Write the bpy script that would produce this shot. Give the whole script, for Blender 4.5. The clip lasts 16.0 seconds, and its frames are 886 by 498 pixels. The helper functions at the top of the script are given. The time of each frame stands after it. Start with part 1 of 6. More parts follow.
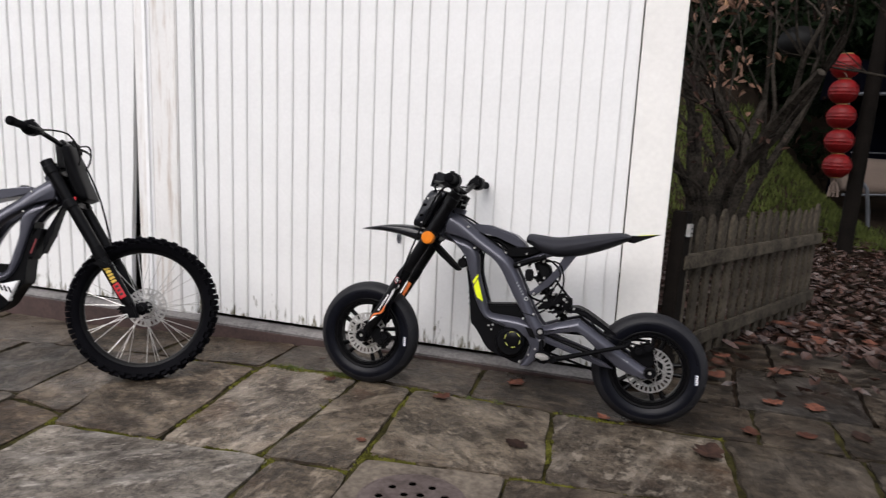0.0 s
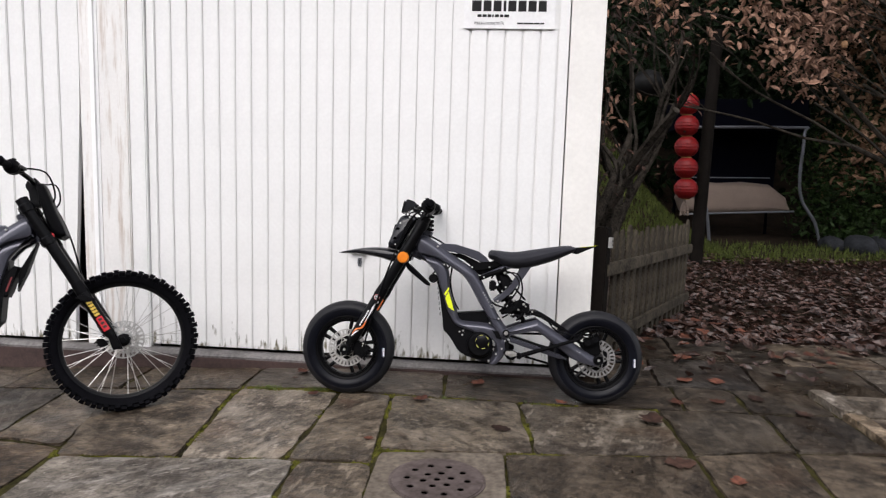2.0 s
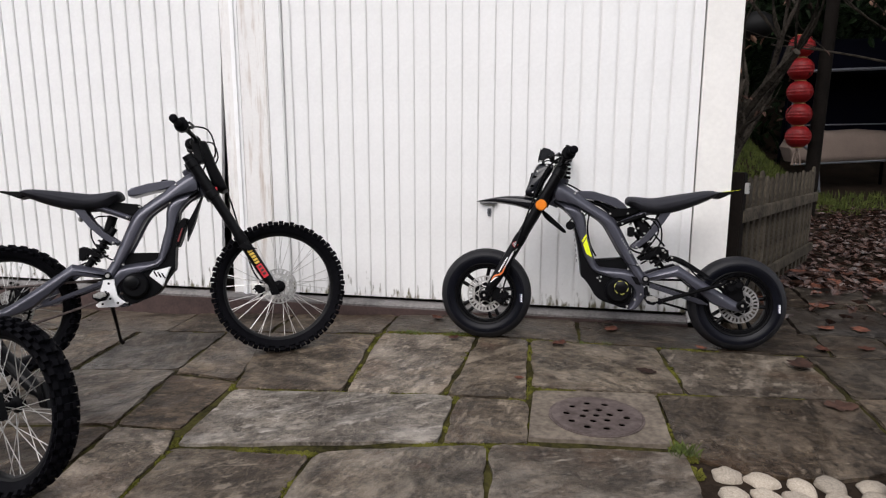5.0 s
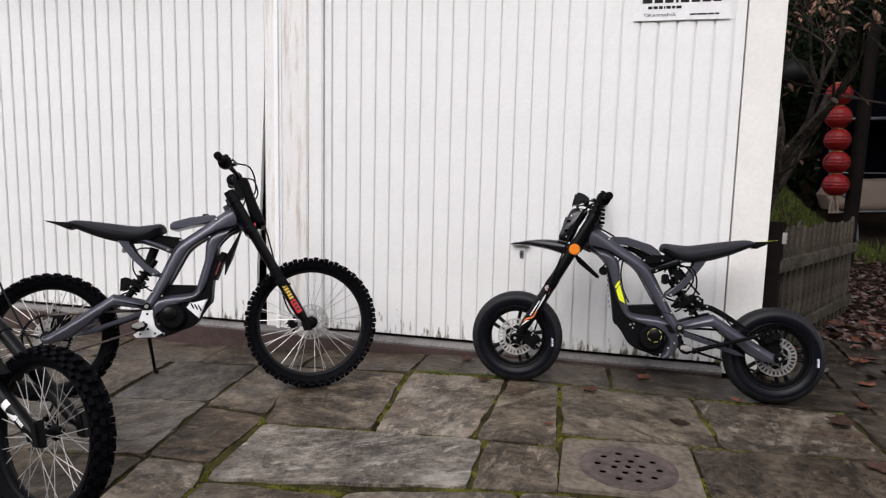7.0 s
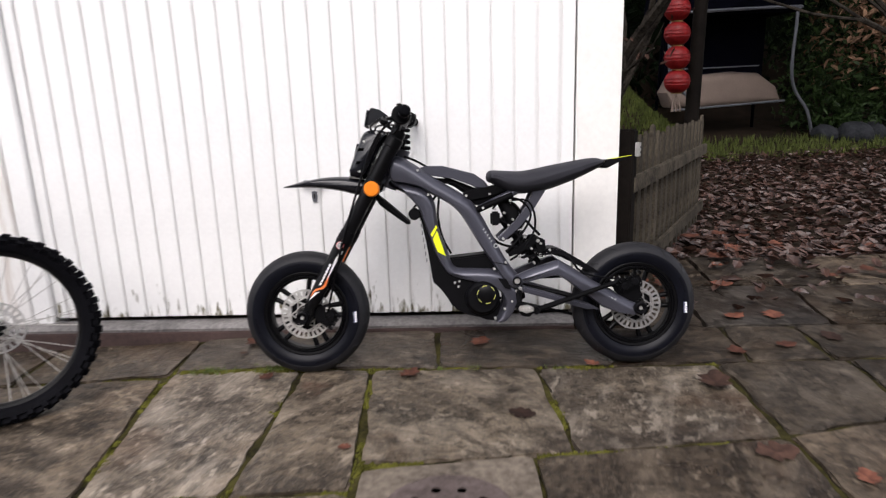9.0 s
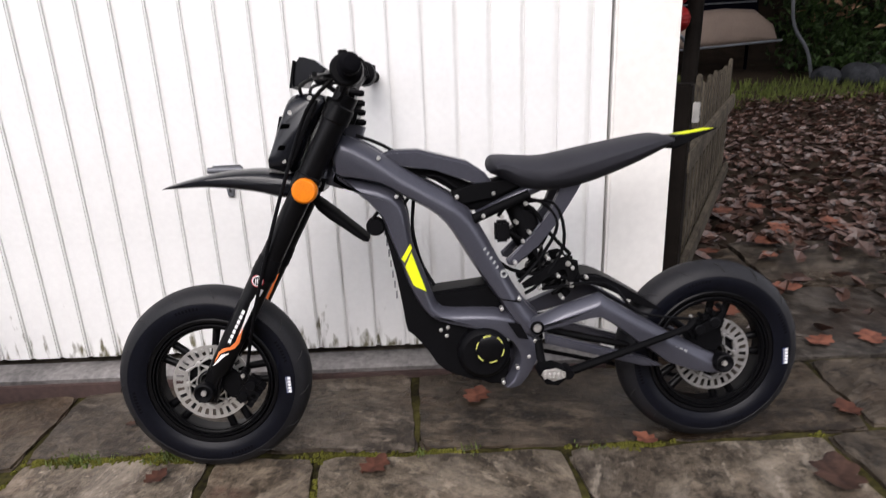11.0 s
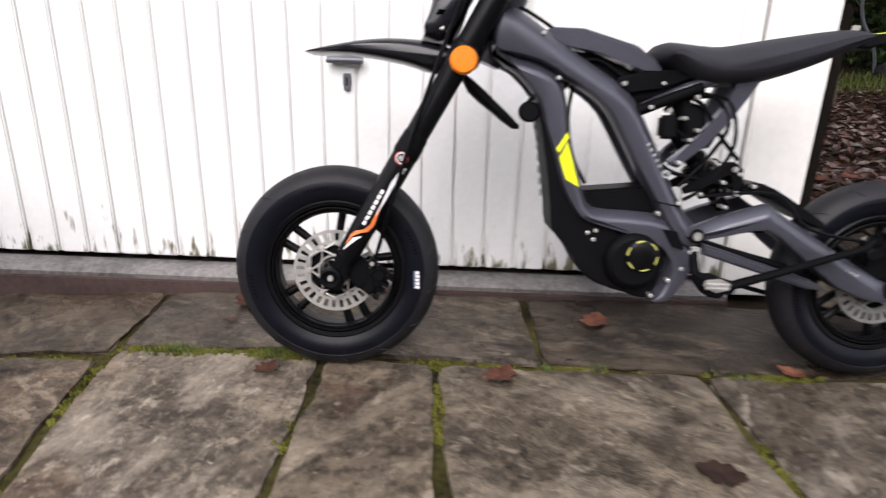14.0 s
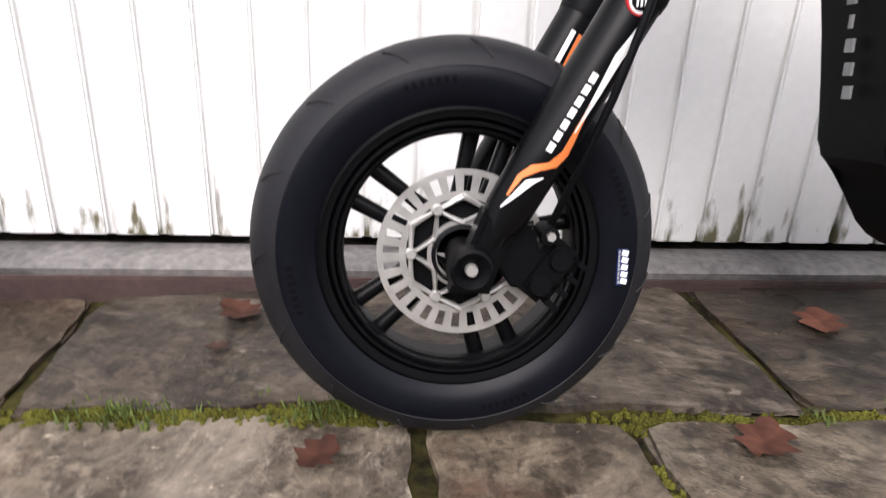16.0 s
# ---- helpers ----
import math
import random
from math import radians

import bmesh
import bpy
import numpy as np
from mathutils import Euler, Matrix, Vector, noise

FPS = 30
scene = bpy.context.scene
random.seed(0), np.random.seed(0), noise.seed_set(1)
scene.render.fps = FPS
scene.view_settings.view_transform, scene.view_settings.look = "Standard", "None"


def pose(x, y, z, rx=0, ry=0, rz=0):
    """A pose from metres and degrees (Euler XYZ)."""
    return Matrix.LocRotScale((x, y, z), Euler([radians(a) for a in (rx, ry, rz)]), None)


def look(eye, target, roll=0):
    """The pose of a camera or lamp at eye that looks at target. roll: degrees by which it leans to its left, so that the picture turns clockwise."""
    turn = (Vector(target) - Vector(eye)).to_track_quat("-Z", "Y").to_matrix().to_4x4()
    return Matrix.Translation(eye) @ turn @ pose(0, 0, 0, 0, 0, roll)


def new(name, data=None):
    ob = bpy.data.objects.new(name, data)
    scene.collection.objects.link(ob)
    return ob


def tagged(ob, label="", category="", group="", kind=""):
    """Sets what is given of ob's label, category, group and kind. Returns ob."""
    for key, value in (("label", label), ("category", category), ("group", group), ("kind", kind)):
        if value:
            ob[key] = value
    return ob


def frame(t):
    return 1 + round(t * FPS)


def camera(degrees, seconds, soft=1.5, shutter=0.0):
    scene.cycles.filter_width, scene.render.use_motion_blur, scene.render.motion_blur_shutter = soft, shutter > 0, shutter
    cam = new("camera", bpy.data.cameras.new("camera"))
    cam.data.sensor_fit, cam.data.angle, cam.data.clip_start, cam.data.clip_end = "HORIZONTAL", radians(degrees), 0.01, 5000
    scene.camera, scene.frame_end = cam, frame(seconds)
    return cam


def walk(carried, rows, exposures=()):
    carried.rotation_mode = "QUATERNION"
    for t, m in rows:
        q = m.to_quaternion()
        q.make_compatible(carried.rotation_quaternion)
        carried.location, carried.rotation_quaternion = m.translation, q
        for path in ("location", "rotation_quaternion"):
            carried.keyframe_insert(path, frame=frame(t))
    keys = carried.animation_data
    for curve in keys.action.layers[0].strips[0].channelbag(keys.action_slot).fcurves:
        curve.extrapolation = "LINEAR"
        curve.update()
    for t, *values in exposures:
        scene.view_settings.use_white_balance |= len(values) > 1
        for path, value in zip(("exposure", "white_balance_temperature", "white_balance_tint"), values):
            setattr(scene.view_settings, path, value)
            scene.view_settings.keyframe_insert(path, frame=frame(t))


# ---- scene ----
cam = camera(68.0, 16.0, soft=1.2, shutter=0.5)
PATH = [
    (0, (0.23, 0.159, 1.138), (-0.347, 2.042, 0.791), 2.7),
    (0.5, (0.187, 0.113, 1.14), (-0.256, 2.033, 0.797), 2.3),
    (1, (0.046, -0.04, 1.144), (-0.302, 1.906, 0.842), -3.2),
    (1.5, (-0.051, -0.187, 1.117), (-0.348, 1.771, 0.833), 0.9),
    (2, (-0.179, -0.328, 1.115), (-0.354, 1.65, 0.88), 1.7),
    (2.5, (-0.355, -0.454, 1.087), (-0.484, 1.52, 0.796), 0.3),
    (3, (-0.442, -0.474, 1.068), (-0.778, 1.479, 0.794), 0.1),
    (3.5, (-0.478, -0.463, 1.033), (-0.853, 1.479, 0.737), 0.3),
    (3.7, (-0.496, -0.448, 1.033), (-0.844, 1.489, 0.677), 0.7),
    (6, (-0.455, -0.455, 1.086), (-0.909, 1.46, 0.733), 0.3),
    (6.5, (-0.462, -0.462, 1.092), (-0.937, 1.46, 0.811), 1.2),
    (7, (-0.493, -0.469, 1.084), (-0.977, 1.455, 0.835), 1.4),
    (7.5, (-0.481, -0.477, 1.09), (-0.971, 1.449, 0.861), 1.6),
    (8, (-0.427, -0.366, 1.046), (-0.748, 1.592, 0.796), 0.7),
    (8.5, (-0.386, 0.055, 1.016), (-0.545, 2.001, 0.581), -2.4),
    (8.7, (-0.307, 0.245, 1.052), (-0.427, 2.187, 0.588), -2.3),
    (10.8, (-0.328, 1.373, 1.048), (-0.337, 3.269, 0.412), -1.1),
    (11, (-0.349, 1.394, 1.03), (-0.351, 3.285, 0.38), -2.3),
    (11.5, (-0.309, 1.467, 0.987), (-0.372, 3.317, 0.232), -1.6),
    (12, (-0.289, 1.477, 0.955), (-0.384, 3.34, 0.232), -1.6),
    (12.5, (-0.338, 1.416, 0.928), (-0.39, 3.294, 0.243), -1.5),
    (13, (-0.346, 1.368, 0.904), (-0.395, 3.232, 0.18), -0.3),
    (13.5, (-0.455, 1.372, 0.86), (-0.502, 3.234, 0.131), 2.0),
    (14, (-0.64, 1.441, 0.796), (-0.693, 3.316, 0.101), 1.6),
    (14.5, (-0.808, 1.675, 0.767), (-0.904, 3.528, 0.021), 0.6),
    (15, (-0.958, 1.907, 0.745), (-0.85, 3.687, -0.16), -0.5),
    (15.5, (-1.041, 2.116, 0.626), (-0.785, 3.917, -0.206), 0.5),
    (16, (-1.001, 2.131, 0.508), (-0.826, 3.977, -0.244), 2.7),
]
walk(cam, [(t, look(eye, target, roll)) for t, eye, target, roll in PATH],
     exposures=[(0, 0.88, 6520, 14), (2.5, 0.95, 6520, 14), (3.5, 0.86, 6520, 14), (6, 0.86, 6520, 14), (6.5, 0.74, 6520, 14), (7, 0.80, 6520, 14), (8, 0.88, 6520, 14), (8.5, 1.15, 6580, 16), (11, 1.17, 6580, 16), (11.5, 1.36, 6580, 16), (12.5, 1.45, 6580, 16), (13.5, 1.62, 6580, 16), (14, 1.45, 6580, 16), (14.5, 1.22, 6580, 16), (15.5, 1.5, 6580, 16), (16, 1.65, 6580, 16)])
# ---- world and light ----
world = bpy.data.worlds.new("sky")
scene.world = world
world.use_nodes = True
wn, wl = world.node_tree.nodes, world.node_tree.links
sky = wn.new("ShaderNodeTexSky")
sky.sky_type, sky.sun_disc = "NISHITA", False
sky.sun_elevation, sky.sun_rotation = radians(48), radians(205)
grey = wn.new("ShaderNodeHueSaturation")
grey.inputs["Saturation"].default_value = 0.22
wl.new(sky.outputs[0], grey.inputs["Color"])
wl.new(grey.outputs[0], wn["Background"].inputs[0])
wn["Background"].inputs[1].default_value = 0.15
sun = new("sun", bpy.data.lights.new("sun", "SUN"))
sun.data.energy, sun.data.angle, sun.data.color = 1.1, radians(40), (1.0, 0.97, 0.93)
sun.matrix_world = look((-1.5, -5, 8), (-0.5, 2.8, 0))


# ---- materials ----
def material(name, base, rough=0.6, metal=0.0, vary=0.25, scale=6.0, bump=0.1, fine=60.0, tint=None, coat=0.0, island=0.0, depth=0.002, shine=0.5):
    """A surface whose colour drifts at two scales, with fine relief."""
    m = bpy.data.materials.new(name)
    m.use_nodes = True
    n, l = m.node_tree.nodes, m.node_tree.links
    b = n["Principled BSDF"]
    b.inputs["Roughness"].default_value, b.inputs["Metallic"].default_value = rough, metal
    b.inputs["Coat Weight"].default_value = coat
    b.inputs["Specular IOR Level"].default_value = shine
    co = n.new("ShaderNodeTexCoord")
    big, small = n.new("ShaderNodeTexNoise"), n.new("ShaderNodeTexNoise")
    for node, s, d in ((big, scale, 6), (small, fine, 4)):
        node.inputs["Scale"].default_value, node.inputs["Detail"].default_value = s, d
        l.new(co.outputs["Object"], node.inputs["Vector"])
    mixed = n.new("ShaderNodeMix")
    mixed.data_type = "RGBA"
    lo = [c * (1 - vary) for c in base]
    hi = list(tint) if tint else [min(1, c * (1 + vary)) for c in base]
    mixed.inputs["A"].default_value, mixed.inputs["B"].default_value = (*lo, 1), (*hi, 1)
    avg = n.new("ShaderNodeMath")
    avg.operation = "MULTIPLY_ADD"
    avg.inputs[1].default_value = 0.45
    l.new(small.outputs["Fac"], avg.inputs[0])
    half = n.new("ShaderNodeMath")
    half.operation = "MULTIPLY"
    half.inputs[1].default_value = 0.55
    l.new(big.outputs["Fac"], half.inputs[0])
    l.new(half.outputs[0], avg.inputs[2])
    ramp = n.new("ShaderNodeMapRange")
    ramp.inputs["From Min"].default_value, ramp.inputs["From Max"].default_value = 0.35, 0.65
    l.new(avg.outputs[0], ramp.inputs["Value"])
    l.new(ramp.outputs[0], mixed.inputs["Factor"])
    colour = mixed.outputs["Result"]
    if island:
        info, hsv, mr = n.new("ShaderNodeObjectInfo"), n.new("ShaderNodeHueSaturation"), n.new("ShaderNodeMapRange")
        mr.inputs["To Min"].default_value, mr.inputs["To Max"].default_value = 1 - island, 1 + island
        l.new(info.outputs["Random"], mr.inputs["Value"])
        l.new(mr.outputs[0], hsv.inputs["Value"])
        l.new(colour, hsv.inputs["Color"])
        colour = hsv.outputs[0]
    l.new(colour, b.inputs["Base Color"])
    if bump:
        bp = n.new("ShaderNodeBump")
        bp.inputs["Strength"].default_value, bp.inputs["Distance"].default_value = bump, depth
        l.new(avg.outputs[0], bp.inputs["Height"])
        l.new(bp.outputs[0], b.inputs["Normal"])
    return m


def flat(name, base, rough=0.5, metal=0.0):
    return material(name, base, rough, metal, vary=0.06, bump=0.0)


def stone_material(name, gain=1.0, cast=(1, 1, 1), wetness=0.30):
    """Riven flagstone: dark wet patches, pale worn streaks, rusty stains and lichen specks."""
    m = material(name, (0.021, 0.018, 0.015), 0.5, vary=0.35, scale=3.0, bump=1.0, fine=30, tint=(0.066, 0.058, 0.048), island=0.36, depth=0.012, shine=0.3)
    n, l = m.node_tree.nodes, m.node_tree.links
    b = n["Principled BSDF"]
    source = b.inputs["Base Color"].links[0].from_socket
    co = n.new("ShaderNodeTexCoord")
    info = n.new("ShaderNodeObjectInfo")

    spun = n.new("ShaderNodeVectorRotate")
    spun.rotation_type = "Z_AXIS"
    angle = n.new("ShaderNodeMath")
    angle.operation = "MULTIPLY_ADD"
    angle.inputs[1].default_value, angle.inputs[2].default_value = 9.0, -0.6
    l.new(info.outputs["Random"], angle.inputs[0])
    l.new(angle.outputs[0], spun.inputs["Angle"])
    l.new(co.outputs["Object"], spun.inputs["Vector"])

    def field(scale, stretch, lo, hi, detail=5, shift=0.0, along_grain=False):
        mp = n.new("ShaderNodeMapping")
        mp.inputs["Scale"].default_value = stretch
        mp.inputs["Location"].default_value = (shift, shift * 2, 0)
        l.new(spun.outputs[0] if along_grain else co.outputs["Object"], mp.inputs["Vector"])
        t = n.new("ShaderNodeTexNoise")
        t.noise_dimensions = "4D"
        t.inputs["Scale"].default_value, t.inputs["Detail"].default_value = scale, detail
        t.inputs["Roughness"].default_value, t.inputs["Distortion"].default_value = 0.66, 0.35
        w = n.new("ShaderNodeMath")
        w.operation = "MULTIPLY"
        w.inputs[1].default_value = 30.0
        l.new(info.outputs["Random"], w.inputs[0])
        l.new(w.outputs[0], t.inputs["W"])
        l.new(mp.outputs[0], t.inputs["Vector"])
        r = n.new("ShaderNodeMapRange")
        r.inputs["From Min"].default_value, r.inputs["From Max"].default_value = lo, hi
        l.new(t.outputs["Fac"], r.inputs["Value"])
        return r.outputs[0]

    def over(below, factor, colour, amount):
        k = n.new("ShaderNodeMath")
        k.operation = "MULTIPLY"
        k.inputs[1].default_value = amount
        l.new(factor, k.inputs[0])
        x = n.new("ShaderNodeMix")
        x.data_type = "RGBA"
        x.inputs["B"].default_value = (*colour, 1)
        l.new(k.outputs[0], x.inputs["Factor"])
        l.new(below, x.inputs["A"])
        return x.outputs["Result"]
    c = over(source, field(3.2, (0.9, 1.4, 1), 0.45, 0.66, 12), (0.180, 0.163, 0.140), 0.68)
    c = over(c, field(10.0, (0.85, 1.5, 1), 0.49, 0.62, 12, 3.0), (0.23, 0.212, 0.185), 0.42)
    c = over(c, field(26.0, (1.2, 1, 1), 0.49, 0.60, 8, 7.0), (0.012, 0.010, 0.008), 0.66)
    c = over(c, field(1.5, (1, 1, 1), 0.46, 0.66, 6, 5.0), (0.016, 0.012, 0.010), 0.85)
    c = over(c, field(1.9, (1, 1, 1), 0.54, 0.70, 6, 9.0), (0.070, 0.044, 0.028), 0.6)
    c = over(c, field(52.0, (1.3, 0.8, 1), 0.52, 0.62, 6, 11.0), (0.175, 0.16, 0.14), 0.32)
    c = over(c, field(60.0, (0.9, 1.2, 1), 0.53, 0.62, 6, 13.0), (0.008, 0.007, 0.006), 0.6)
    c = over(c, field(5.0, (0.75, 1.5, 1), 0.50, 0.62, 12, 31.0, True), (0.255, 0.243, 0.225), 0.36)
    c = over(c, field(7.0, (0.60, 1.9, 1), 0.52, 0.66, 12, 37.0, True), (0.010, 0.009, 0.008), 0.50)
    c = over(c, field(15.0, (0.75, 1.4, 1), 0.56, 0.64, 10, 43.0, True), (0.36, 0.345, 0.32), 0.34)
    c = over(c, field(38.0, (1, 1.3, 1), 0.66, 0.73, 3, 2.0), (0.30, 0.285, 0.26), 0.6)
    c = over(c, field(3.4, (1, 1.2, 1), 0.63, 0.70, 5, 17.0), (0.085, 0.045, 0.036), 0.45)
    shade, warm = n.new("ShaderNodeValToRGB"), n.new("ShaderNodeMix")
    stops = shade.color_ramp.elements
    stops[0].color, stops[1].color = (1.0, 0.88, 0.76, 1), (0.94, 0.97, 1.04, 1)
    mid = stops.new(0.55)
    mid.color = (1.0, 0.93, 0.84, 1)
    l.new(info.outputs["Random"], shade.inputs["Fac"])
    warm.data_type, warm.blend_type = "RGBA", "MULTIPLY"
    warm.inputs["Factor"].default_value = 1.0
    l.new(c, warm.inputs["A"])
    l.new(shade.outputs["Color"], warm.inputs["B"])
    tone = n.new("ShaderNodeMix")
    tone.data_type, tone.blend_type = "RGBA", "MULTIPLY"
    tone.inputs["Factor"].default_value = 1.0
    tone.inputs["B"].default_value = (*[gain * v for v in cast], 1)
    l.new(warm.outputs["Result"], tone.inputs["A"])
    c = tone.outputs["Result"]
    l.new(c, b.inputs["Base Color"])
    wet = field(2.0, (1, 1, 1), 0.40, 0.62, 4, 5.0)
    rr = n.new("ShaderNodeMapRange")
    rr.inputs["To Min"].default_value, rr.inputs["To Max"].default_value = 0.70, wetness
    l.new(wet, rr.inputs["Value"])
    l.new(rr.outputs[0], b.inputs["Roughness"])
    ridge = n.new("ShaderNodeBump")
    ridge.inputs["Strength"].default_value, ridge.inputs["Distance"].default_value = 1.0, 0.008
    l.new(field(5.0, (0.75, 1.5, 1), 0.3, 0.7, 12, 31.0, True), ridge.inputs["Height"])
    l.new(b.inputs["Normal"].links[0].from_socket, ridge.inputs["Normal"])
    l.new(ridge.outputs[0], b.inputs["Normal"])
    return m


def stained_paint(name, first=0.0, pitch=0.0):
    """White paint with faint grime, algae spots low down where rain splashes, and streaks beside the grooves."""
    m = material(name, (0.80, 0.80, 0.79), 0.42, vary=0.04, scale=3, bump=0.05)
    n, l = m.node_tree.nodes, m.node_tree.links
    b = n["Principled BSDF"]
    source = b.inputs["Base Color"].links[0].from_socket
    geo, sep = n.new("ShaderNodeNewGeometry"), n.new("ShaderNodeSeparateXYZ")
    l.new(geo.outputs["Position"], sep.inputs[0])
    low = n.new("ShaderNodeMapRange")
    low.inputs["From Min"].default_value, low.inputs["From Max"].default_value = 0.30, 0.045
    low.inputs["To Min"].default_value, low.inputs["To Max"].default_value = -0.14, 0.12
    l.new(sep.outputs["Z"], low.inputs["Value"])
    stretch = n.new("ShaderNodeMapping")
    stretch.inputs["Scale"].default_value = (1.0, 1.0, 0.28)
    l.new(geo.outputs["Position"], stretch.inputs["Vector"])
    t = n.new("ShaderNodeTexNoise")
    t.inputs["Scale"].default_value, t.inputs["Detail"].default_value = 34, 6
    l.new(stretch.outputs[0], t.inputs["Vector"])
    add = n.new("ShaderNodeMath")
    l.new(t.outputs["Fac"], add.inputs[0])
    l.new(low.outputs[0], add.inputs[1])
    spot = n.new("ShaderNodeMapRange")
    spot.inputs["From Min"].default_value, spot.inputs["From Max"].default_value = 0.625, 0.74
    l.new(add.outputs[0], spot.inputs["Value"])
    x = n.new("ShaderNodeMix")
    x.data_type = "RGBA"
    x.inputs["B"].default_value = (0.13, 0.12, 0.070, 1)
    l.new(spot.outputs[0], x.inputs["Factor"])
    l.new(source, x.inputs["A"])
    l.new(x.outputs["Result"], b.inputs["Base Color"])
    if pitch:
        def op(kind, a, c, clamp=False):
            node = n.new("ShaderNodeMath")
            node.operation, node.use_clamp = kind, clamp
            for socket, value in zip(node.inputs, (a, c)):
                if isinstance(value, (int, float)):
                    socket.default_value = value
                else:
                    l.new(value, socket)
            return node.outputs[0]
        across = op("FRACT", op("DIVIDE", op("SUBTRACT", sep.outputs["X"], first), pitch), 0.0)
        beside = op("SUBTRACT", 1.0, op("MULTIPLY", across, 6.0), True)
        which = op("FLOOR", op("DIVIDE", op("SUBTRACT", sep.outputs["X"], first - 0.012), pitch), 0.0)
        rnd = n.new("ShaderNodeTexWhiteNoise")
        rnd.noise_dimensions = "1D"
        l.new(which, rnd.inputs["W"])
        height = op("ADD", op("MULTIPLY", rnd.outputs["Value"], 0.16), 0.06)
        rise = op("MULTIPLY", op("SUBTRACT", height, sep.outputs["Z"]), 11.0, True)
        grain = n.new("ShaderNodeTexNoise")
        grain.inputs["Scale"].default_value, grain.inputs["Detail"].default_value = 70, 5
        l.new(stretch.outputs[0], grain.inputs["Vector"])
        patchy = op("MULTIPLY", op("SUBTRACT", grain.outputs["Fac"], 0.34), 3.4, True)
        streak = op("MULTIPLY", op("MULTIPLY", op("MULTIPLY", beside, rise), patchy), 0.9)
        y = n.new("ShaderNodeMix")
        y.data_type = "RGBA"
        y.inputs["B"].default_value = (0.075, 0.068, 0.038, 1)
        l.new(streak, y.inputs["Factor"])
        l.new(x.outputs["Result"], y.inputs["A"])
        l.new(y.outputs["Result"], b.inputs["Base Color"])
    return m


def worn_paint(name):
    """White paint that has weathered to beige in upright streaks."""
    m = material(name, (0.78, 0.77, 0.75), 0.5, vary=0.05, scale=4, bump=0.15)
    n, l = m.node_tree.nodes, m.node_tree.links
    b = n["Principled BSDF"]
    source = b.inputs["Base Color"].links[0].from_socket
    geo, mp, t, r, x = n.new("ShaderNodeNewGeometry"), n.new("ShaderNodeMapping"), n.new("ShaderNodeTexNoise"), n.new("ShaderNodeMapRange"), n.new("ShaderNodeMix")
    mp.inputs["Scale"].default_value = (1.0, 1.0, 0.09)
    l.new(geo.outputs["Position"], mp.inputs["Vector"])
    t.inputs["Scale"].default_value, t.inputs["Detail"].default_value, t.inputs["Roughness"].default_value = 26, 8, 0.65
    l.new(mp.outputs[0], t.inputs["Vector"])
    r.inputs["From Min"].default_value, r.inputs["From Max"].default_value, r.inputs["To Max"].default_value = 0.50, 0.68, 0.75
    l.new(t.outputs["Fac"], r.inputs["Value"])
    x.data_type = "RGBA"
    x.inputs["B"].default_value = (0.46, 0.38, 0.31, 1)
    l.new(r.outputs[0], x.inputs["Factor"])
    l.new(source, x.inputs["A"])
    l.new(x.outputs["Result"], b.inputs["Base Color"])
    return m


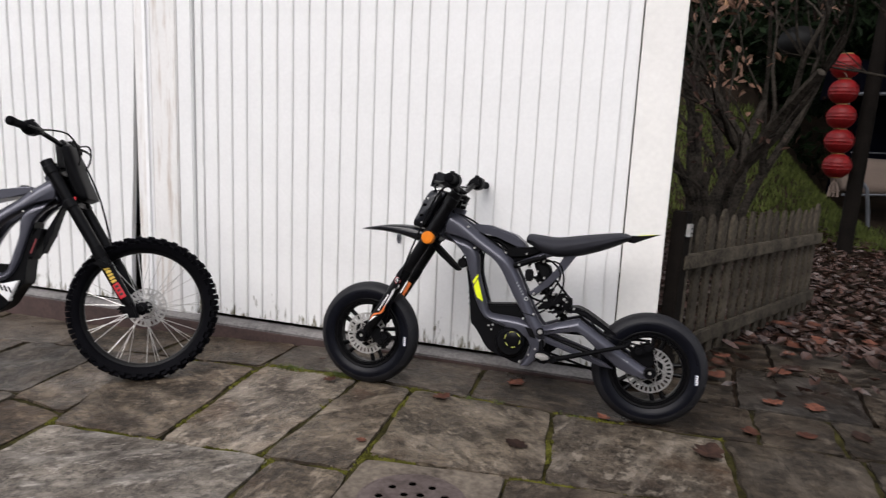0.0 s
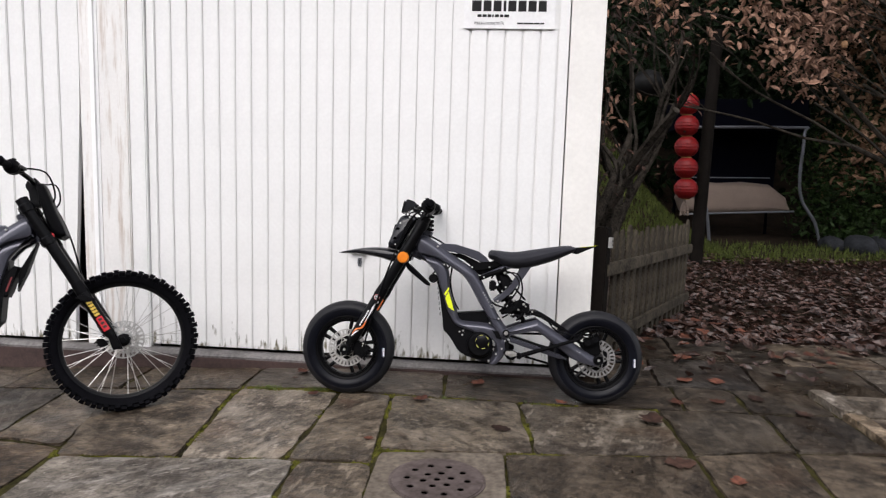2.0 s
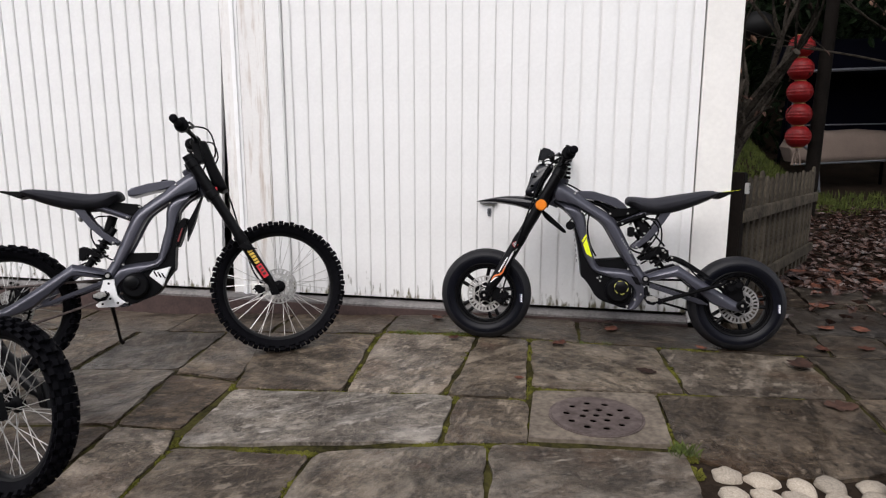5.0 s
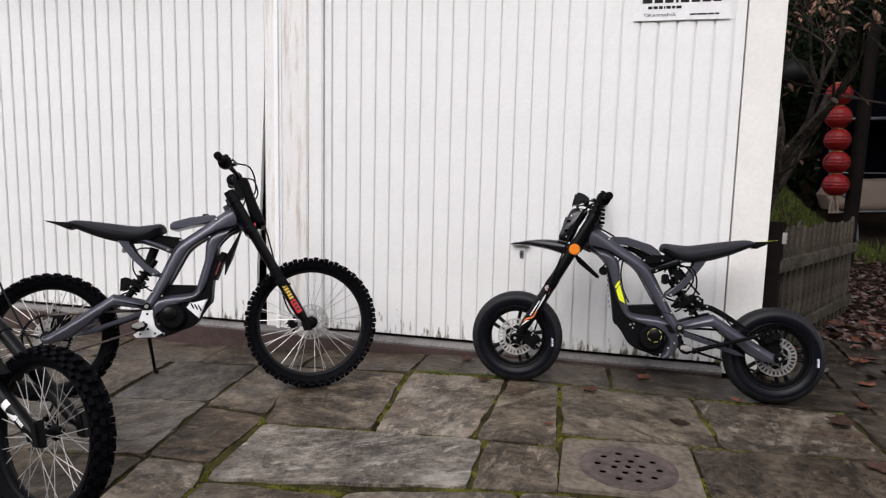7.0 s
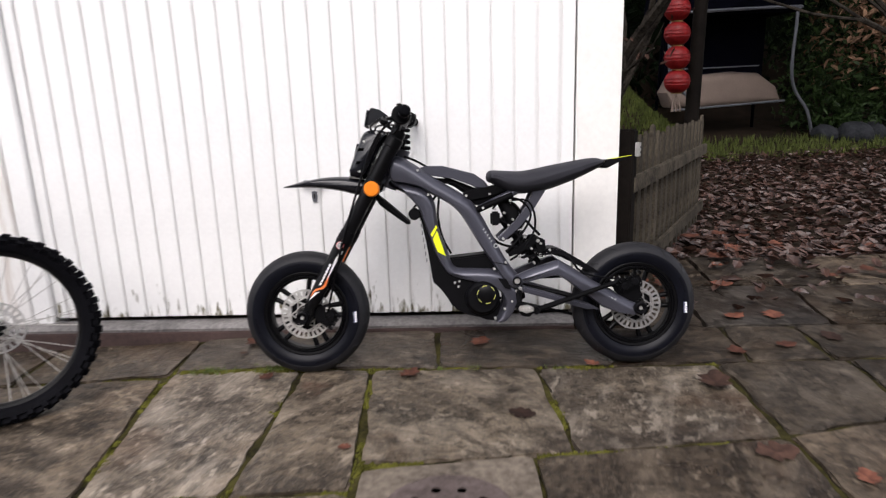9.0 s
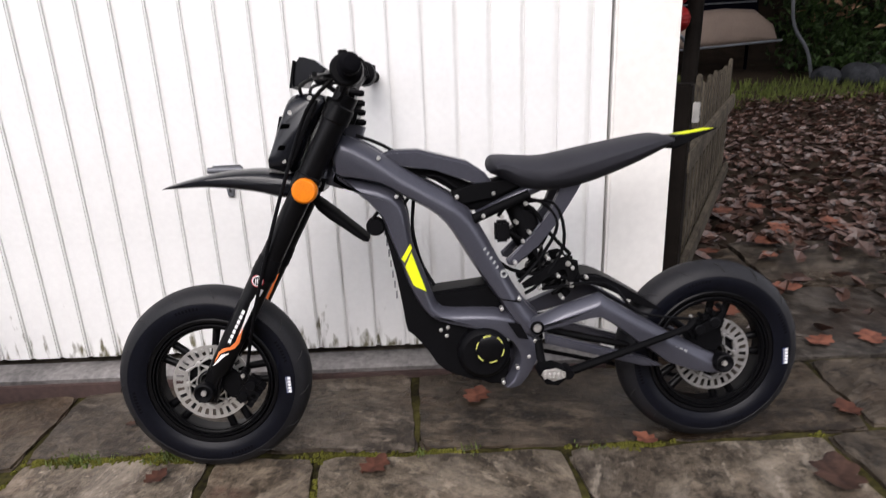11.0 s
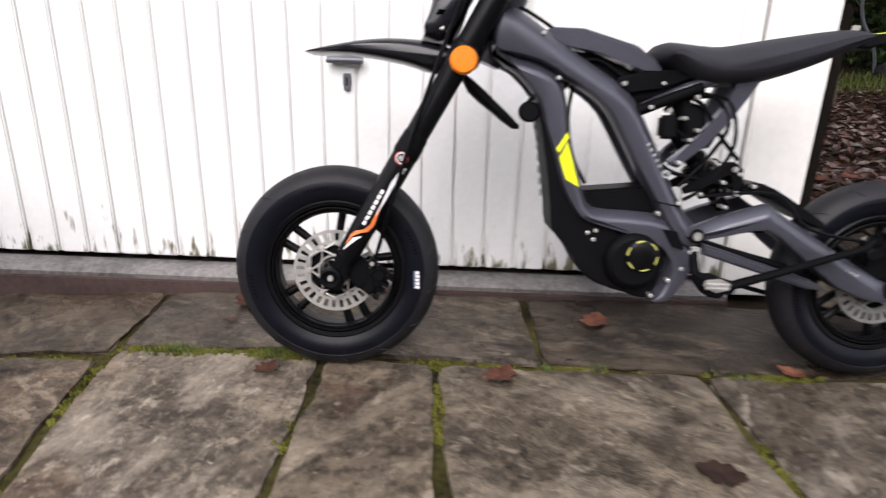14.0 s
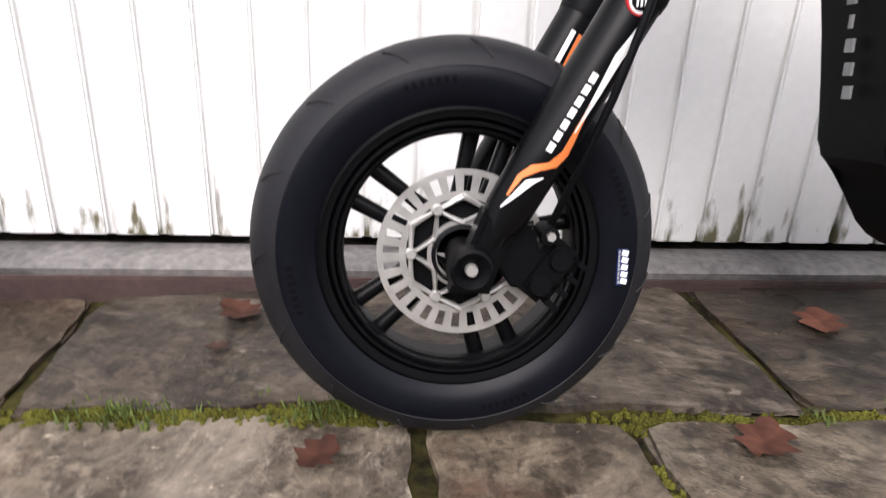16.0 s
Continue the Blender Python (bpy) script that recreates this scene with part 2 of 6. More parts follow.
MAT = dict(
    worn=worn_paint("weathered white paint"),
    paint=stained_paint("white door paint"),
    door_east=stained_paint("white ribbed door paint", -1.497, 0.0931),
    door_west=stained_paint("white ribbed door paint of the second door", -3.028, 0.1005),
    plaster=material("white plaster", (0.80, 0.785, 0.75), 0.8, vary=0.05, scale=5, bump=0.35, fine=45, depth=0.004),
    sill=material("weathered metal sill", (0.165, 0.155, 0.15), 0.42, 0.3, vary=0.5, scale=7, bump=0.2),
    rust=material("reddish sill edge", (0.055, 0.032, 0.028), 0.8, vary=0.35, scale=12, bump=0.3),
    # Near-black colour that stands in for the shade inside holes and slots.
    pit=material("black stand-in for hollow shade", (0.0008, 0.0008, 0.0008), 0.9, bump=0, shine=0.0),
    dark=material("dark interior", (0.01, 0.01, 0.01), 0.9, bump=0),
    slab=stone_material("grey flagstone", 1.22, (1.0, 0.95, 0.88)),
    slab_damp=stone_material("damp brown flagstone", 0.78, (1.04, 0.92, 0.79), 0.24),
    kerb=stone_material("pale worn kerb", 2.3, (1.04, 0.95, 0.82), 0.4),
    # Wet stone lowered further in tone to stand in for the trees' shade.
    slab_wet=stone_material("wet flagstone darkened for shade", 0.48, (1.03, 0.95, 0.86), 0.20),
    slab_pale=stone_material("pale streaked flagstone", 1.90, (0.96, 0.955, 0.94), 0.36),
    joint=material("mossy joint soil", (0.012, 0.009, 0.0065), 0.95, vary=0.5, scale=6, bump=0.9, fine=60, tint=(0.062, 0.056, 0.016), depth=0.008, shine=0.1),
    soil=material("damp soil", (0.022, 0.015, 0.010), 0.95, vary=0.5, scale=3, bump=0.8, fine=50, depth=0.02, shine=0.1),
    concrete=material("worn concrete", (0.088, 0.070, 0.054), 0.85, vary=0.35, scale=5, bump=0.5, fine=40, tint=(0.19, 0.157, 0.122), shine=0.3),
    iron=material("worn iron drain plate", (0.070, 0.050, 0.045), 0.65, 0.1, vary=0.35, scale=14, bump=0.35, shine=0.3, tint=(0.125, 0.098, 0.090)),
    tyre=material("black tyre rubber", (0.0036, 0.0036, 0.0048), 0.7, shine=0.04, vary=0.35, scale=12, bump=0.12, fine=200, depth=0.001),
    sidewall=material("worn tyre sidewall", (0.0034, 0.0038, 0.0066), 0.36, shine=0.13, vary=0.35, scale=10, bump=0.1, fine=160, depth=0.001),
    black=material("black painted metal", (0.0024, 0.0024, 0.0030), 0.34, 0.0, shine=0.16, vary=0.2, scale=8, bump=0.03),
    matt=material("matt black metal", (0.0024, 0.0024, 0.0029), 0.65, shine=0.06, vary=0.2, scale=12, bump=0.05),
    plastic=material("black plastic", (0.0030, 0.0030, 0.0037), 0.48, shine=0.08, vary=0.2, scale=20, bump=0.08, fine=220, depth=0.001),
    cowl=material("dark glossy cowl plastic", (0.0055, 0.0062, 0.009), 0.26, shine=0.4, vary=0.2, scale=12, bump=0.04, fine=220, depth=0.0008),
    # Base whiter than the pier's, for the bright band along it.
    gloss=material("whiter gloss paint", (0.90, 0.90, 0.90), 0.25, vary=0.03, scale=4, bump=0.04),
    gold=flat("yellow print", (0.62, 0.42, 0.06)),
    frame=material("graphite frame paint", (0.062, 0.063, 0.081), 0.30, 0.42, shine=0.7, vary=0.14, scale=5, bump=0.06, fine=250, depth=0.0006),
    vinyl=material("black seat vinyl", (0.0205, 0.0207, 0.0262), 0.68, shine=0.22, vary=0.12, scale=10, bump=0.2, fine=260, depth=0.001),
    # Lighter than the sidewall: the sky's reflection on the crown is painted in.
    tread=material("tyre tread lightened for sky sheen", (0.0088, 0.0088, 0.0108), 0.55, shine=0.26, vary=0.3, scale=12, bump=0.1, fine=160, depth=0.001),
    steel=material("brushed steel", (0.56, 0.55, 0.53), 0.38, 0.78, vary=0.2, scale=20, bump=0.06),
    # Darker copy of the steel: the rear disc's shade is put into the colour.
    dull_steel=material("brake steel darkened for shade", (0.27, 0.265, 0.26), 0.45, 0.6, vary=0.3, scale=20, bump=0.06),
    white=flat("white print", (0.8, 0.8, 0.8)),
    grey=flat("grey print", (0.30, 0.31, 0.31)),
    dim=flat("dull silver print", (0.17, 0.175, 0.18)),
    orange=flat("orange print", (0.80, 0.20, 0.05)),
    red=flat("red print", (0.55, 0.02, 0.03)),
    darkred=flat("dark red print", (0.16, 0.012, 0.014)),
    yellow=flat("neon yellow decal", (0.70, 0.78, 0.01), 0.4),
    paleyellow=flat("pale yellow mark", (0.42, 0.42, 0.10)),
    render=material("grey wall render", (0.16, 0.15, 0.14), 0.9, vary=0.2, scale=1.0, bump=0.2),
    blue=flat("blue label", (0.008, 0.019, 0.095)),
    amber=material("amber reflector", (0.72, 0.19, 0.002), 0.35, vary=0.12, scale=40, bump=0.2, fine=300, coat=0.1),
    # Fence tone includes the shade of the trees, cut into the base colour.
    wood=material("weathered grey wood darkened for shade", (0.028, 0.023, 0.017), 0.85, vary=0.45, scale=8, bump=0.5, fine=60, shine=0.15, tint=(0.090, 0.076, 0.056), island=0.25),
    post=material("dark brown post", (0.007, 0.0055, 0.0045), 0.85, shine=0.08, vary=0.4, scale=8, bump=0.5),
    bark=material("dark bark", (0.013, 0.011, 0.0095), 0.95, shine=0.05, vary=0.5, scale=14, bump=0.9, fine=60, depth=0.01, tint=(0.055, 0.047, 0.038)),
    leaf=material("fallen brown leaf", (0.028, 0.014, 0.010), 0.7, vary=0.5, scale=20, bump=0.4, tint=(0.065, 0.034, 0.024), island=0.5, shine=0.2),
    redleaf=material("reddish dry leaf", (0.070, 0.024, 0.016), 0.75, vary=0.4, scale=20, bump=0.4, tint=(0.15, 0.058, 0.036), island=0.5, shine=0.2),
    beech=material("dry copper beech leaves", (0.075, 0.038, 0.022), 0.7, vary=0.5, scale=5, bump=0.2, tint=(0.34, 0.20, 0.12), shine=0.25),
    dryleaf=material("hanging dry brown leaves", (0.085, 0.042, 0.028), 0.7, vary=0.5, scale=3, bump=0.2, tint=(0.32, 0.18, 0.12), shine=0.25),
    shrub=material("evergreen shrub leaves", (0.008, 0.020, 0.006), 0.6, vary=0.5, scale=3, bump=0.2, tint=(0.040, 0.075, 0.018), shine=0.2),
    # Near-black base: the deep shade among the trees is put into the colour.
    green=material("evergreen foliage darkened for shade", (0.0026, 0.006, 0.0026), 0.6, vary=0.5, scale=1.5, bump=0.2, tint=(0.012, 0.024, 0.008), shine=0.08),
    grass=material("grass", (0.030, 0.044, 0.010), 0.8, vary=0.5, scale=5, bump=0.4, tint=(0.10, 0.12, 0.028), shine=0.15),
    moss=material("yellow green moss", (0.024, 0.024, 0.006), 0.95, vary=0.5, shine=0.05, scale=14, bump=1.0, fine=320, tint=(0.135, 0.132, 0.026), depth=0.004),
    # Leaves also darkened by colour for the tree shade over them.
    litter=material("damp leaf litter darkened for shade", (0.008, 0.0045, 0.0036), 0.45, vary=0.55, scale=9, bump=0.4, tint=(0.092, 0.046, 0.033), shine=0.45),
    grassy=material("fresh grass blades", (0.055, 0.080, 0.012), 0.7, vary=0.4, scale=20, bump=0, tint=(0.12, 0.16, 0.03)),
    dryfruit=material("dried fruit", (0.28, 0.15, 0.07), 0.7, vary=0.3, scale=20, bump=0.2),
    pebble=material("pale tan cobble", (0.26, 0.215, 0.165), 0.7, vary=0.35, scale=10, bump=0.4, tint=(0.46, 0.40, 0.32), island=0.35),
    lantern=material("red paper lantern", (0.16, 0.0045, 0.005), 0.5, vary=0.4, shine=0.3, scale=8, bump=0.2),
    # Canvas colour halved in place of the tree shade over the swing.
    navy=material("navy canvas darkened for shade", (0.0018, 0.002, 0.0048), 0.8, shine=0.03, vary=0.2, scale=4, bump=0.2),
    rock=material("bluish grey rock", (0.014, 0.016, 0.019), 0.85, vary=0.4, scale=6, bump=0.6, fine=30, tint=(0.038, 0.040, 0.045), shine=0.15, depth=0.01),
    dull=material("dull grey paper", (0.007, 0.007, 0.007), 0.6, vary=0.3, scale=6, bump=0.1, shine=0.15),
    gilt=material("dull gold paper", (0.22, 0.13, 0.03), 0.5, vary=0.2, scale=20, bump=0.1),
    beige=material("beige canvas", (0.20, 0.15, 0.12), 0.85, vary=0.12, scale=4, bump=0.2),
    tubing=material("grey steel tube", (0.12, 0.125, 0.14), 0.45, 0.4, vary=0.2, bump=0.05),
)


# ---- mesh helpers ----
def holder(name, m=None, **tags):
    ob = new(name)
    ob.empty_display_size = 0.1
    if m is not None:
        ob.matrix_world = m
    return tagged(ob, **tags)


def part(name, bm, mat, parent=None, label="", at=None, smooth=True, **tags):
    """Links a bmesh (or a finished mesh) as one object, under a parent if there is one."""
    if isinstance(bm, bmesh.types.BMesh):
        bmesh.ops.recalc_face_normals(bm, faces=bm.faces)
        me = bpy.data.meshes.new(name)
        bm.to_mesh(me)
        bm.free()
        for p in me.polygons:
            p.use_smooth = smooth
        if smooth:
            me.set_sharp_from_angle(angle=radians(38))
        for one in mat if isinstance(mat, (list, tuple)) else [mat]:
            me.materials.append(MAT[one])
    else:
        me = bm
    ob = new(name, me)
    if parent is not None:
        ob.parent = parent
    if at is not None:
        ob.matrix_basis = at
    return tagged(ob, label=label, **tags)


def curve_through(pts, n=4, closed=True):
    """Catmull-Rom points through a rough outline."""
    out, k = [], len(pts)
    vs = [Vector(p) for p in pts]
    for i in range(k if closed else k - 1):
        if closed:
            a, b, c, d = vs[i - 1], vs[i], vs[(i + 1) % k], vs[(i + 2) % k]
        else:
            a, b, c, d = vs[max(i - 1, 0)], vs[i], vs[i + 1], vs[min(i + 2, k - 1)]
        for j in range(n):
            t = j / n
            out.append(0.5 * ((2 * b) + (c - a) * t + (2 * a - 5 * b + 4 * c - d) * t * t + (3 * b - a - 3 * c + d) * t ** 3))
    if not closed:
        out.append(vs[-1])
    return out


def prism(pts, y0, y1, bevel=0.004, smooth=0, segments=2):
    """An outline in x and z, made solid from y0 to y1, with rounded rims."""
    bm = bmesh.new()
    pts = curve_through(pts, smooth) if smooth else [Vector(p) for p in pts]
    lo = [bm.verts.new((p[0], y0, p[1])) for p in pts]
    hi = [bm.verts.new((p[0], y1, p[1])) for p in pts]
    k = len(pts)
    caps = [bm.faces.new(lo), bm.faces.new(hi[::-1])]
    for i in range(k):
        bm.faces.new((lo[i], hi[i], hi[(i + 1) % k], lo[(i + 1) % k]))
    if bevel:
        rims = {e for f in caps for e in f.edges}
        bmesh.ops.bevel(bm, geom=list(rims), offset=bevel, segments=segments, affect="EDGES", clamp_overlap=True)
    return bm


def box(cx, cy, cz, sx, sy, sz, bevel=0.004, segments=2, bm=None, turn=None):
    bm = bm or bmesh.new()
    m = Matrix.Translation((cx, cy, cz)) @ (turn or Matrix()) @ Matrix.Diagonal((sx, sy, sz, 1))
    made = bmesh.ops.create_cube(bm, size=1, matrix=m)["verts"]
    if bevel:
        edges = list({e for v in made for e in v.link_edges})
        bmesh.ops.bevel(bm, geom=edges, offset=bevel, segments=segments, affect="EDGES", clamp_overlap=True)
    return bm


def tube(points, radius, sides=10, bm=None, closed=False, smooth=4, cap=True):
    """A round bar along points; radius may be one number or one for each point."""
    bm = bm or bmesh.new()
    pts = [Vector(p) for p in points]
    rs = [radius] * len(pts) if isinstance(radius, (int, float)) else list(radius)
    if smooth and len(pts) > 2:
        fine = curve_through(pts, smooth, closed)
        rs = [float(v) for v in np.interp(np.linspace(0, len(pts) - (0 if closed else 1), len(fine)), range(len(rs) + int(closed)), rs + rs[:1] * int(closed))]
        pts = fine
    k, rings, up = len(pts), [], None
    for i, p in enumerate(pts):
        if closed:
            way = pts[(i + 1) % k] - pts[i - 1]
        else:
            way = pts[min(i + 1, k - 1)] - pts[max(i - 1, 0)]
        way.normalize()
        if up is None:
            up = way.orthogonal().normalized()
        up = (up - way * up.dot(way)).normalized()
        side = way.cross(up)
        rings.append([bm.verts.new(p + rs[i] * (math.cos(a) * up + math.sin(a) * side)) for a in (2 * math.pi * j / sides for j in range(sides))])
    for i in range(k if closed else k - 1):
        a, b = rings[i], rings[(i + 1) % k]
        for j in range(sides):
            bm.faces.new((a[j], a[(j + 1) % sides], b[(j + 1) % sides], b[j]))
    if cap and not closed:
        bm.faces.new(rings[0][::-1])
        bm.faces.new(rings[-1])
    return bm


def lathe(profile, n=64, centre=(0, 0, 0), closed=True, bm=None):
    """Turns a profile of (radius, y) round the y axis."""
    bm = bm or bmesh.new()
    cx, cy, cz = centre
    rings = []
    for i in range(n):
        a = 2 * math.pi * i / n
        rings.append([bm.verts.new((cx + r * math.cos(a), cy + y, cz + r * math.sin(a))) for r, y in profile])
    k = len(profile)
    for i in range(n):
        a, b = rings[i], rings[(i + 1) % n]
        for j in range(k if closed else k - 1):
            bm.faces.new((a[j], a[(j + 1) % k], b[(j + 1) % k], b[j]))
    if not closed:
        if profile[0][0] > 1e-4:
            bm.faces.new([r[0] for r in rings])
        if profile[-1][0] > 1e-4:
            bm.faces.new([r[-1] for r in rings])
        bmesh.ops.remove_doubles(bm, verts=bm.verts, dist=1e-6)
    return bm


def along(name, mesh_bm, mat, parent, places, **kw):
    """Several parts that share one mesh."""
    first = part(name, mesh_bm, mat, parent, at=places[0], **kw)
    return [first] + [part(name, first.data, mat, parent, at=m, **kw) for m in places[1:]]


# ---- ground and paving ----
def fall(x):
    """The paving drops gently towards the west."""
    return -0.052 * min(2.0, max(0.0, -1.0 - x))


# the garden behind the fence is laid out smaller, then enlarged as a whole about an early camera position to fit the
# view
SETBACK = Matrix.Translation((0.05, -0.04, 1.14)) @ Matrix.Scale(1.3, 4) @ Matrix.Translation((-0.05, 0.04, -1.14))


def ground_height(x, y):
    """Level by the garage, a little lower under the leaves, rising to a bank and the wood."""
    dip = -0.10 * min(1.0, max(0.0, (y - 3.6) / 2.0))
    bank = min(1, max(0, (3.4 - x) / 1.5)) * min(2.0, max(0, (y - 9.4) * 0.42))
    wood = min(3.2, 0.35 * max(0, y - 13.7))
    return fall(x) + dip + 0.045 * min(4.0, max(0.0, y - 9.0)) + bank + wood + 0.07 * noise.noise((x * 0.4, y * 0.4, 0)) * min(1, max(0.0, y - 5.0))


bm = bmesh.new()
xs = [-400, -120, -40, -15] + [-8 + 0.5 * i for i in range(49)] + [22, 40, 120, 400]
ys = [-400, -120, -40, -15] + [-6 + 0.5 * i for i in range(60)] + [32, 50, 120, 400]
grid = [[bm.verts.new((x, y, -0.03 + (ground_height(x, y) if y < 30 else 3.2))) for x in xs] for y in ys]
for i in range(len(ys) - 1):
    for j in range(len(xs) - 1):
        bm.faces.new((grid[i][j], grid[i][j + 1], grid[i + 1][j + 1], grid[i + 1][j]))
part("ground", bm, "soil", label="damp brown soil under leaves and paving", category="ground", kind="structure")


def ragged(poly, step=0.06, amp=0.005, seed=0.0):
    """A polygon whose edges wander a little."""
    out = []
    for i, a in enumerate(poly):
        a, b = Vector(a), Vector(poly[(i + 1) % len(poly)])
        k = max(1, int((b - a).length / step))
        out_way = Vector((b - a).normalized().yx)
        for j in range(k):
            p = a.lerp(b, j / k)
            out.append(p + out_way * amp * 2 * noise.noise((p.x * 9, p.y * 9, seed)))
    return out


def slab_mesh(poly, top, thick=0.045, bevel=0.007):
    bm = bmesh.new()
    hi = [bm.verts.new((p[0], p[1], top + fall(p[0]))) for p in poly]
    lo = [bm.verts.new((p[0], p[1], top - thick + fall(p[0]))) for p in poly]
    k = len(poly)
    cap = bm.faces.new(hi)
    for i in range(k):
        bm.faces.new((hi[i], lo[i], lo[(i + 1) % k], hi[(i + 1) % k]))
    bmesh.ops.bevel(bm, geom=list(cap.edges), offset=bevel, segments=2, affect="EDGES", clamp_overlap=True)
    return bm


def inset(poly, d):
    """Moves each edge of a small anticlockwise polygon inwards."""
    k, lines = len(poly), []
    for i in range(k):
        a, b = Vector(poly[i]), Vector(poly[(i + 1) % k])
        w = (b - a).normalized()
        nrm = Vector((-w.y, w.x))
        lines.append((a + nrm * d, w))
    out = []
    for i in range(k):
        (p, u), (q, v) = lines[i - 1], lines[i]
        det = u.x * v.y - u.y * v.x
        if abs(det) < 1e-4:
            out.append(q)
        else:
            s = ((q.x - p.x) * v.y - (q.y - p.y) * v.x) / det
            out.append(p + u * s)
    return out


# the joints that run along the door, as y at a given x
JOINTS = {
    1: ((-5.445, 2.417), (-3.337, 2.777), (-2.394, 2.831), (-1.527, 2.802), (-1.484, 2.867), (-0.65, 2.8), (0.6, 2.82), (1.5, 2.87), (3.1, 2.95)),
    2: ((-5.445, 1.604), (-2.849, 2.081), (-1.879, 2.007), (-1.387, 2.014), (-0.93, 2.02), (-0.655, 2.035), (-0.625, 2.155), (-0.14, 2.205), (0.3, 2.235), (0.64, 2.3), (0.94, 2.39), (3.1, 2.6)),
    3: ((-5.445, 1.033), (-1.845, 1.477), (-1.334, 1.484), (-1.176, 1.5), (-1.051, 1.535), (-0.94, 1.595), (-0.565, 1.665), (-0.1, 1.715), (0.3, 1.62), (0.47, 1.68), (0.68, 1.755), (0.95, 1.80), (1.05, 1.86), (3.1, 2.1)),
}


def J(n, x):
    if n < 0:
        return 3.205 - 0.56 * n + 0.03 * math.sin(3 * x)
    if n == 0:
        return 3.205
    if n in JOINTS:
        return float(np.interp(x, *zip(*JOINTS[n])))
    return 1.695 + 0.17 * (x + 0.36) - 0.52 * (n - 3)


ROWS_OF_SLABS = [
    # row, then for each joint across: x at its upper and at its lower end
    (0, [(-5.006, -5.006), (-4.238, -4.238), (-3.519, -3.469), (-2.808, -2.788), (-2.139, -2.139), (-1.499, -1.489), (-0.455, -0.432), (0.755, 0.742), (1.06, 1.06), (1.46, 1.47), (1.56, 1.57), (2.3, 2.3), (3.0, 3.0)]),
    (-1, [(0.36, 0.36), (0.75, 0.7), (1.3, 1.25), (1.95, 1.9), (2.6, 2.6), (3.1, 3.0)]),
    (-2, [(0.5, 0.5), (0.98, 0.95), (1.6, 1.6), (2.2, 2.2), (3.1, 3.1)]),
    (1, [(-2.167, -1.914), (-1.5, -1.403), (-0.955, -0.975), (-0.69, -0.635), (-0.065, -0.01), (0.61, 0.632), (1.1, 1.08), (1.47, 1.49), (1.57, 1.59), (2.2, 2.2), (3.0, 3.0)]),
    (2, [(-1.907, -1.851), (-0.925, -0.905), (-0.635, -0.595), (-0.125, -0.115), (0.63, 0.65), (1.07, 1.03), (1.49, 1.5), (1.6, 1.6), (2.4, 2.4), (3.1, 3.1)]),
    (3, [(-1.845, -1.784), (-1.323, -1.286), (-0.74, -0.69), (-0.08, -0.07)]),
    (4, [(-5.006, -4.896), (-3.908, -3.798), (-3.03, -2.91), (-2.196, -2.082), (-1.527, -1.473), (-0.95, -0.9), (-0.3, -0.3)]),
    (5, [(-5.226, -5.226), (-4.238, -4.128), (-3.249, -3.249), (-2.429, -2.312), (-1.208, -1.208), (-0.6, -0.6), (-0.05, -0.05)]),
    (6, [(-5.006, -5.006), (-3.908, -3.908), (-2.91, -2.91), (-1.968, -1.968), (-1.0, -1.0), (-0.3, -0.3)]),
    (7, [(-5.006, -5.006), (-4.128, -3.908), (-3.139, -2.91), (-1.745, -1.968), (-1.103, -1.0), (-0.2, -0.3)]),
]
bm = bmesh.new()
gx, gy = [-4.9 + 0.1 * i for i in range(66)], [-1.3 + 0.1 * i for i in range(46)] + [3.21]
sheet = [[bm.verts.new((x, y, fall(x) - 0.010 + 0.006 * noise.noise((x * 6, y * 6, 3)) - (0.03 if x > -0.12 and y < (1.69 if x < 0.5 else 1.86) else 0))) for x in gx] for y in gy]
for i in range(len(gy) - 1):
    for j in range(len(gx) - 1):
        bm.faces.new((sheet[i][j], sheet[i][j + 1], sheet[i + 1][j + 1], sheet[i + 1][j]))
pavement = part("pavement", bm, "joint", label="flagstone paving with mossy joints in front of the garage", category="pavement", kind="structure")

# ---- garage ----
DOOR_Y = 3.30


def wall_box(name, x0, x1, y0, y1, z0, z1, mat, label, parent=None, bevel=0.006, **kw):
    return part(name, box((x0 + x1) / 2, (y0 + y1) / 2, (z0 + z1) / 2, x1 - x0, y1 - y0, z1 - z0, bevel), mat, parent, label, **kw)


ST = dict(kind="structure")
wall_box("wall_east", 0.145, 0.325, 3.282, 6.2, 0, 2.55, "plaster", "white plastered end wall and jamb of the garage", category="wall", **ST)
wall_box("wall_pier", -2.478, -2.305, 3.268, 3.45, 0, 2.2, "worn", "white painted pier with beige streaks between the garage doors", category="wall", **ST)
wall_box("trim_pier_strip", -2.607, -2.535, 3.293, 3.40, 0, 2.2, "worn", "white wooden strip weathered beige beside the pier", category="trim", **ST)
wall_box("trim_round", -2.531, -2.481, 3.258, 3.40, 0, 2.2, "gloss", "rounded glossy white strip along the pier", category="trim", bevel=0.016, **ST)
wall_box("trim_door_frame", -2.304, -2.2095, 3.276, 3.40, 0, 2.2, "paint", "white painted door frame post", category="trim", **ST)
wall_box("wall_lintel", -6.0, 0.143, 3.285, 3.45, 2.203, 2.55, "plaster", "white plastered lintel over the garage doors", category="wall", **ST)
wall_box("wall_west", -6.2, -6.0, 3.285, 6.2, 0, 2.55, "plaster", "white plastered end wall of the garage", category="wall", **ST)
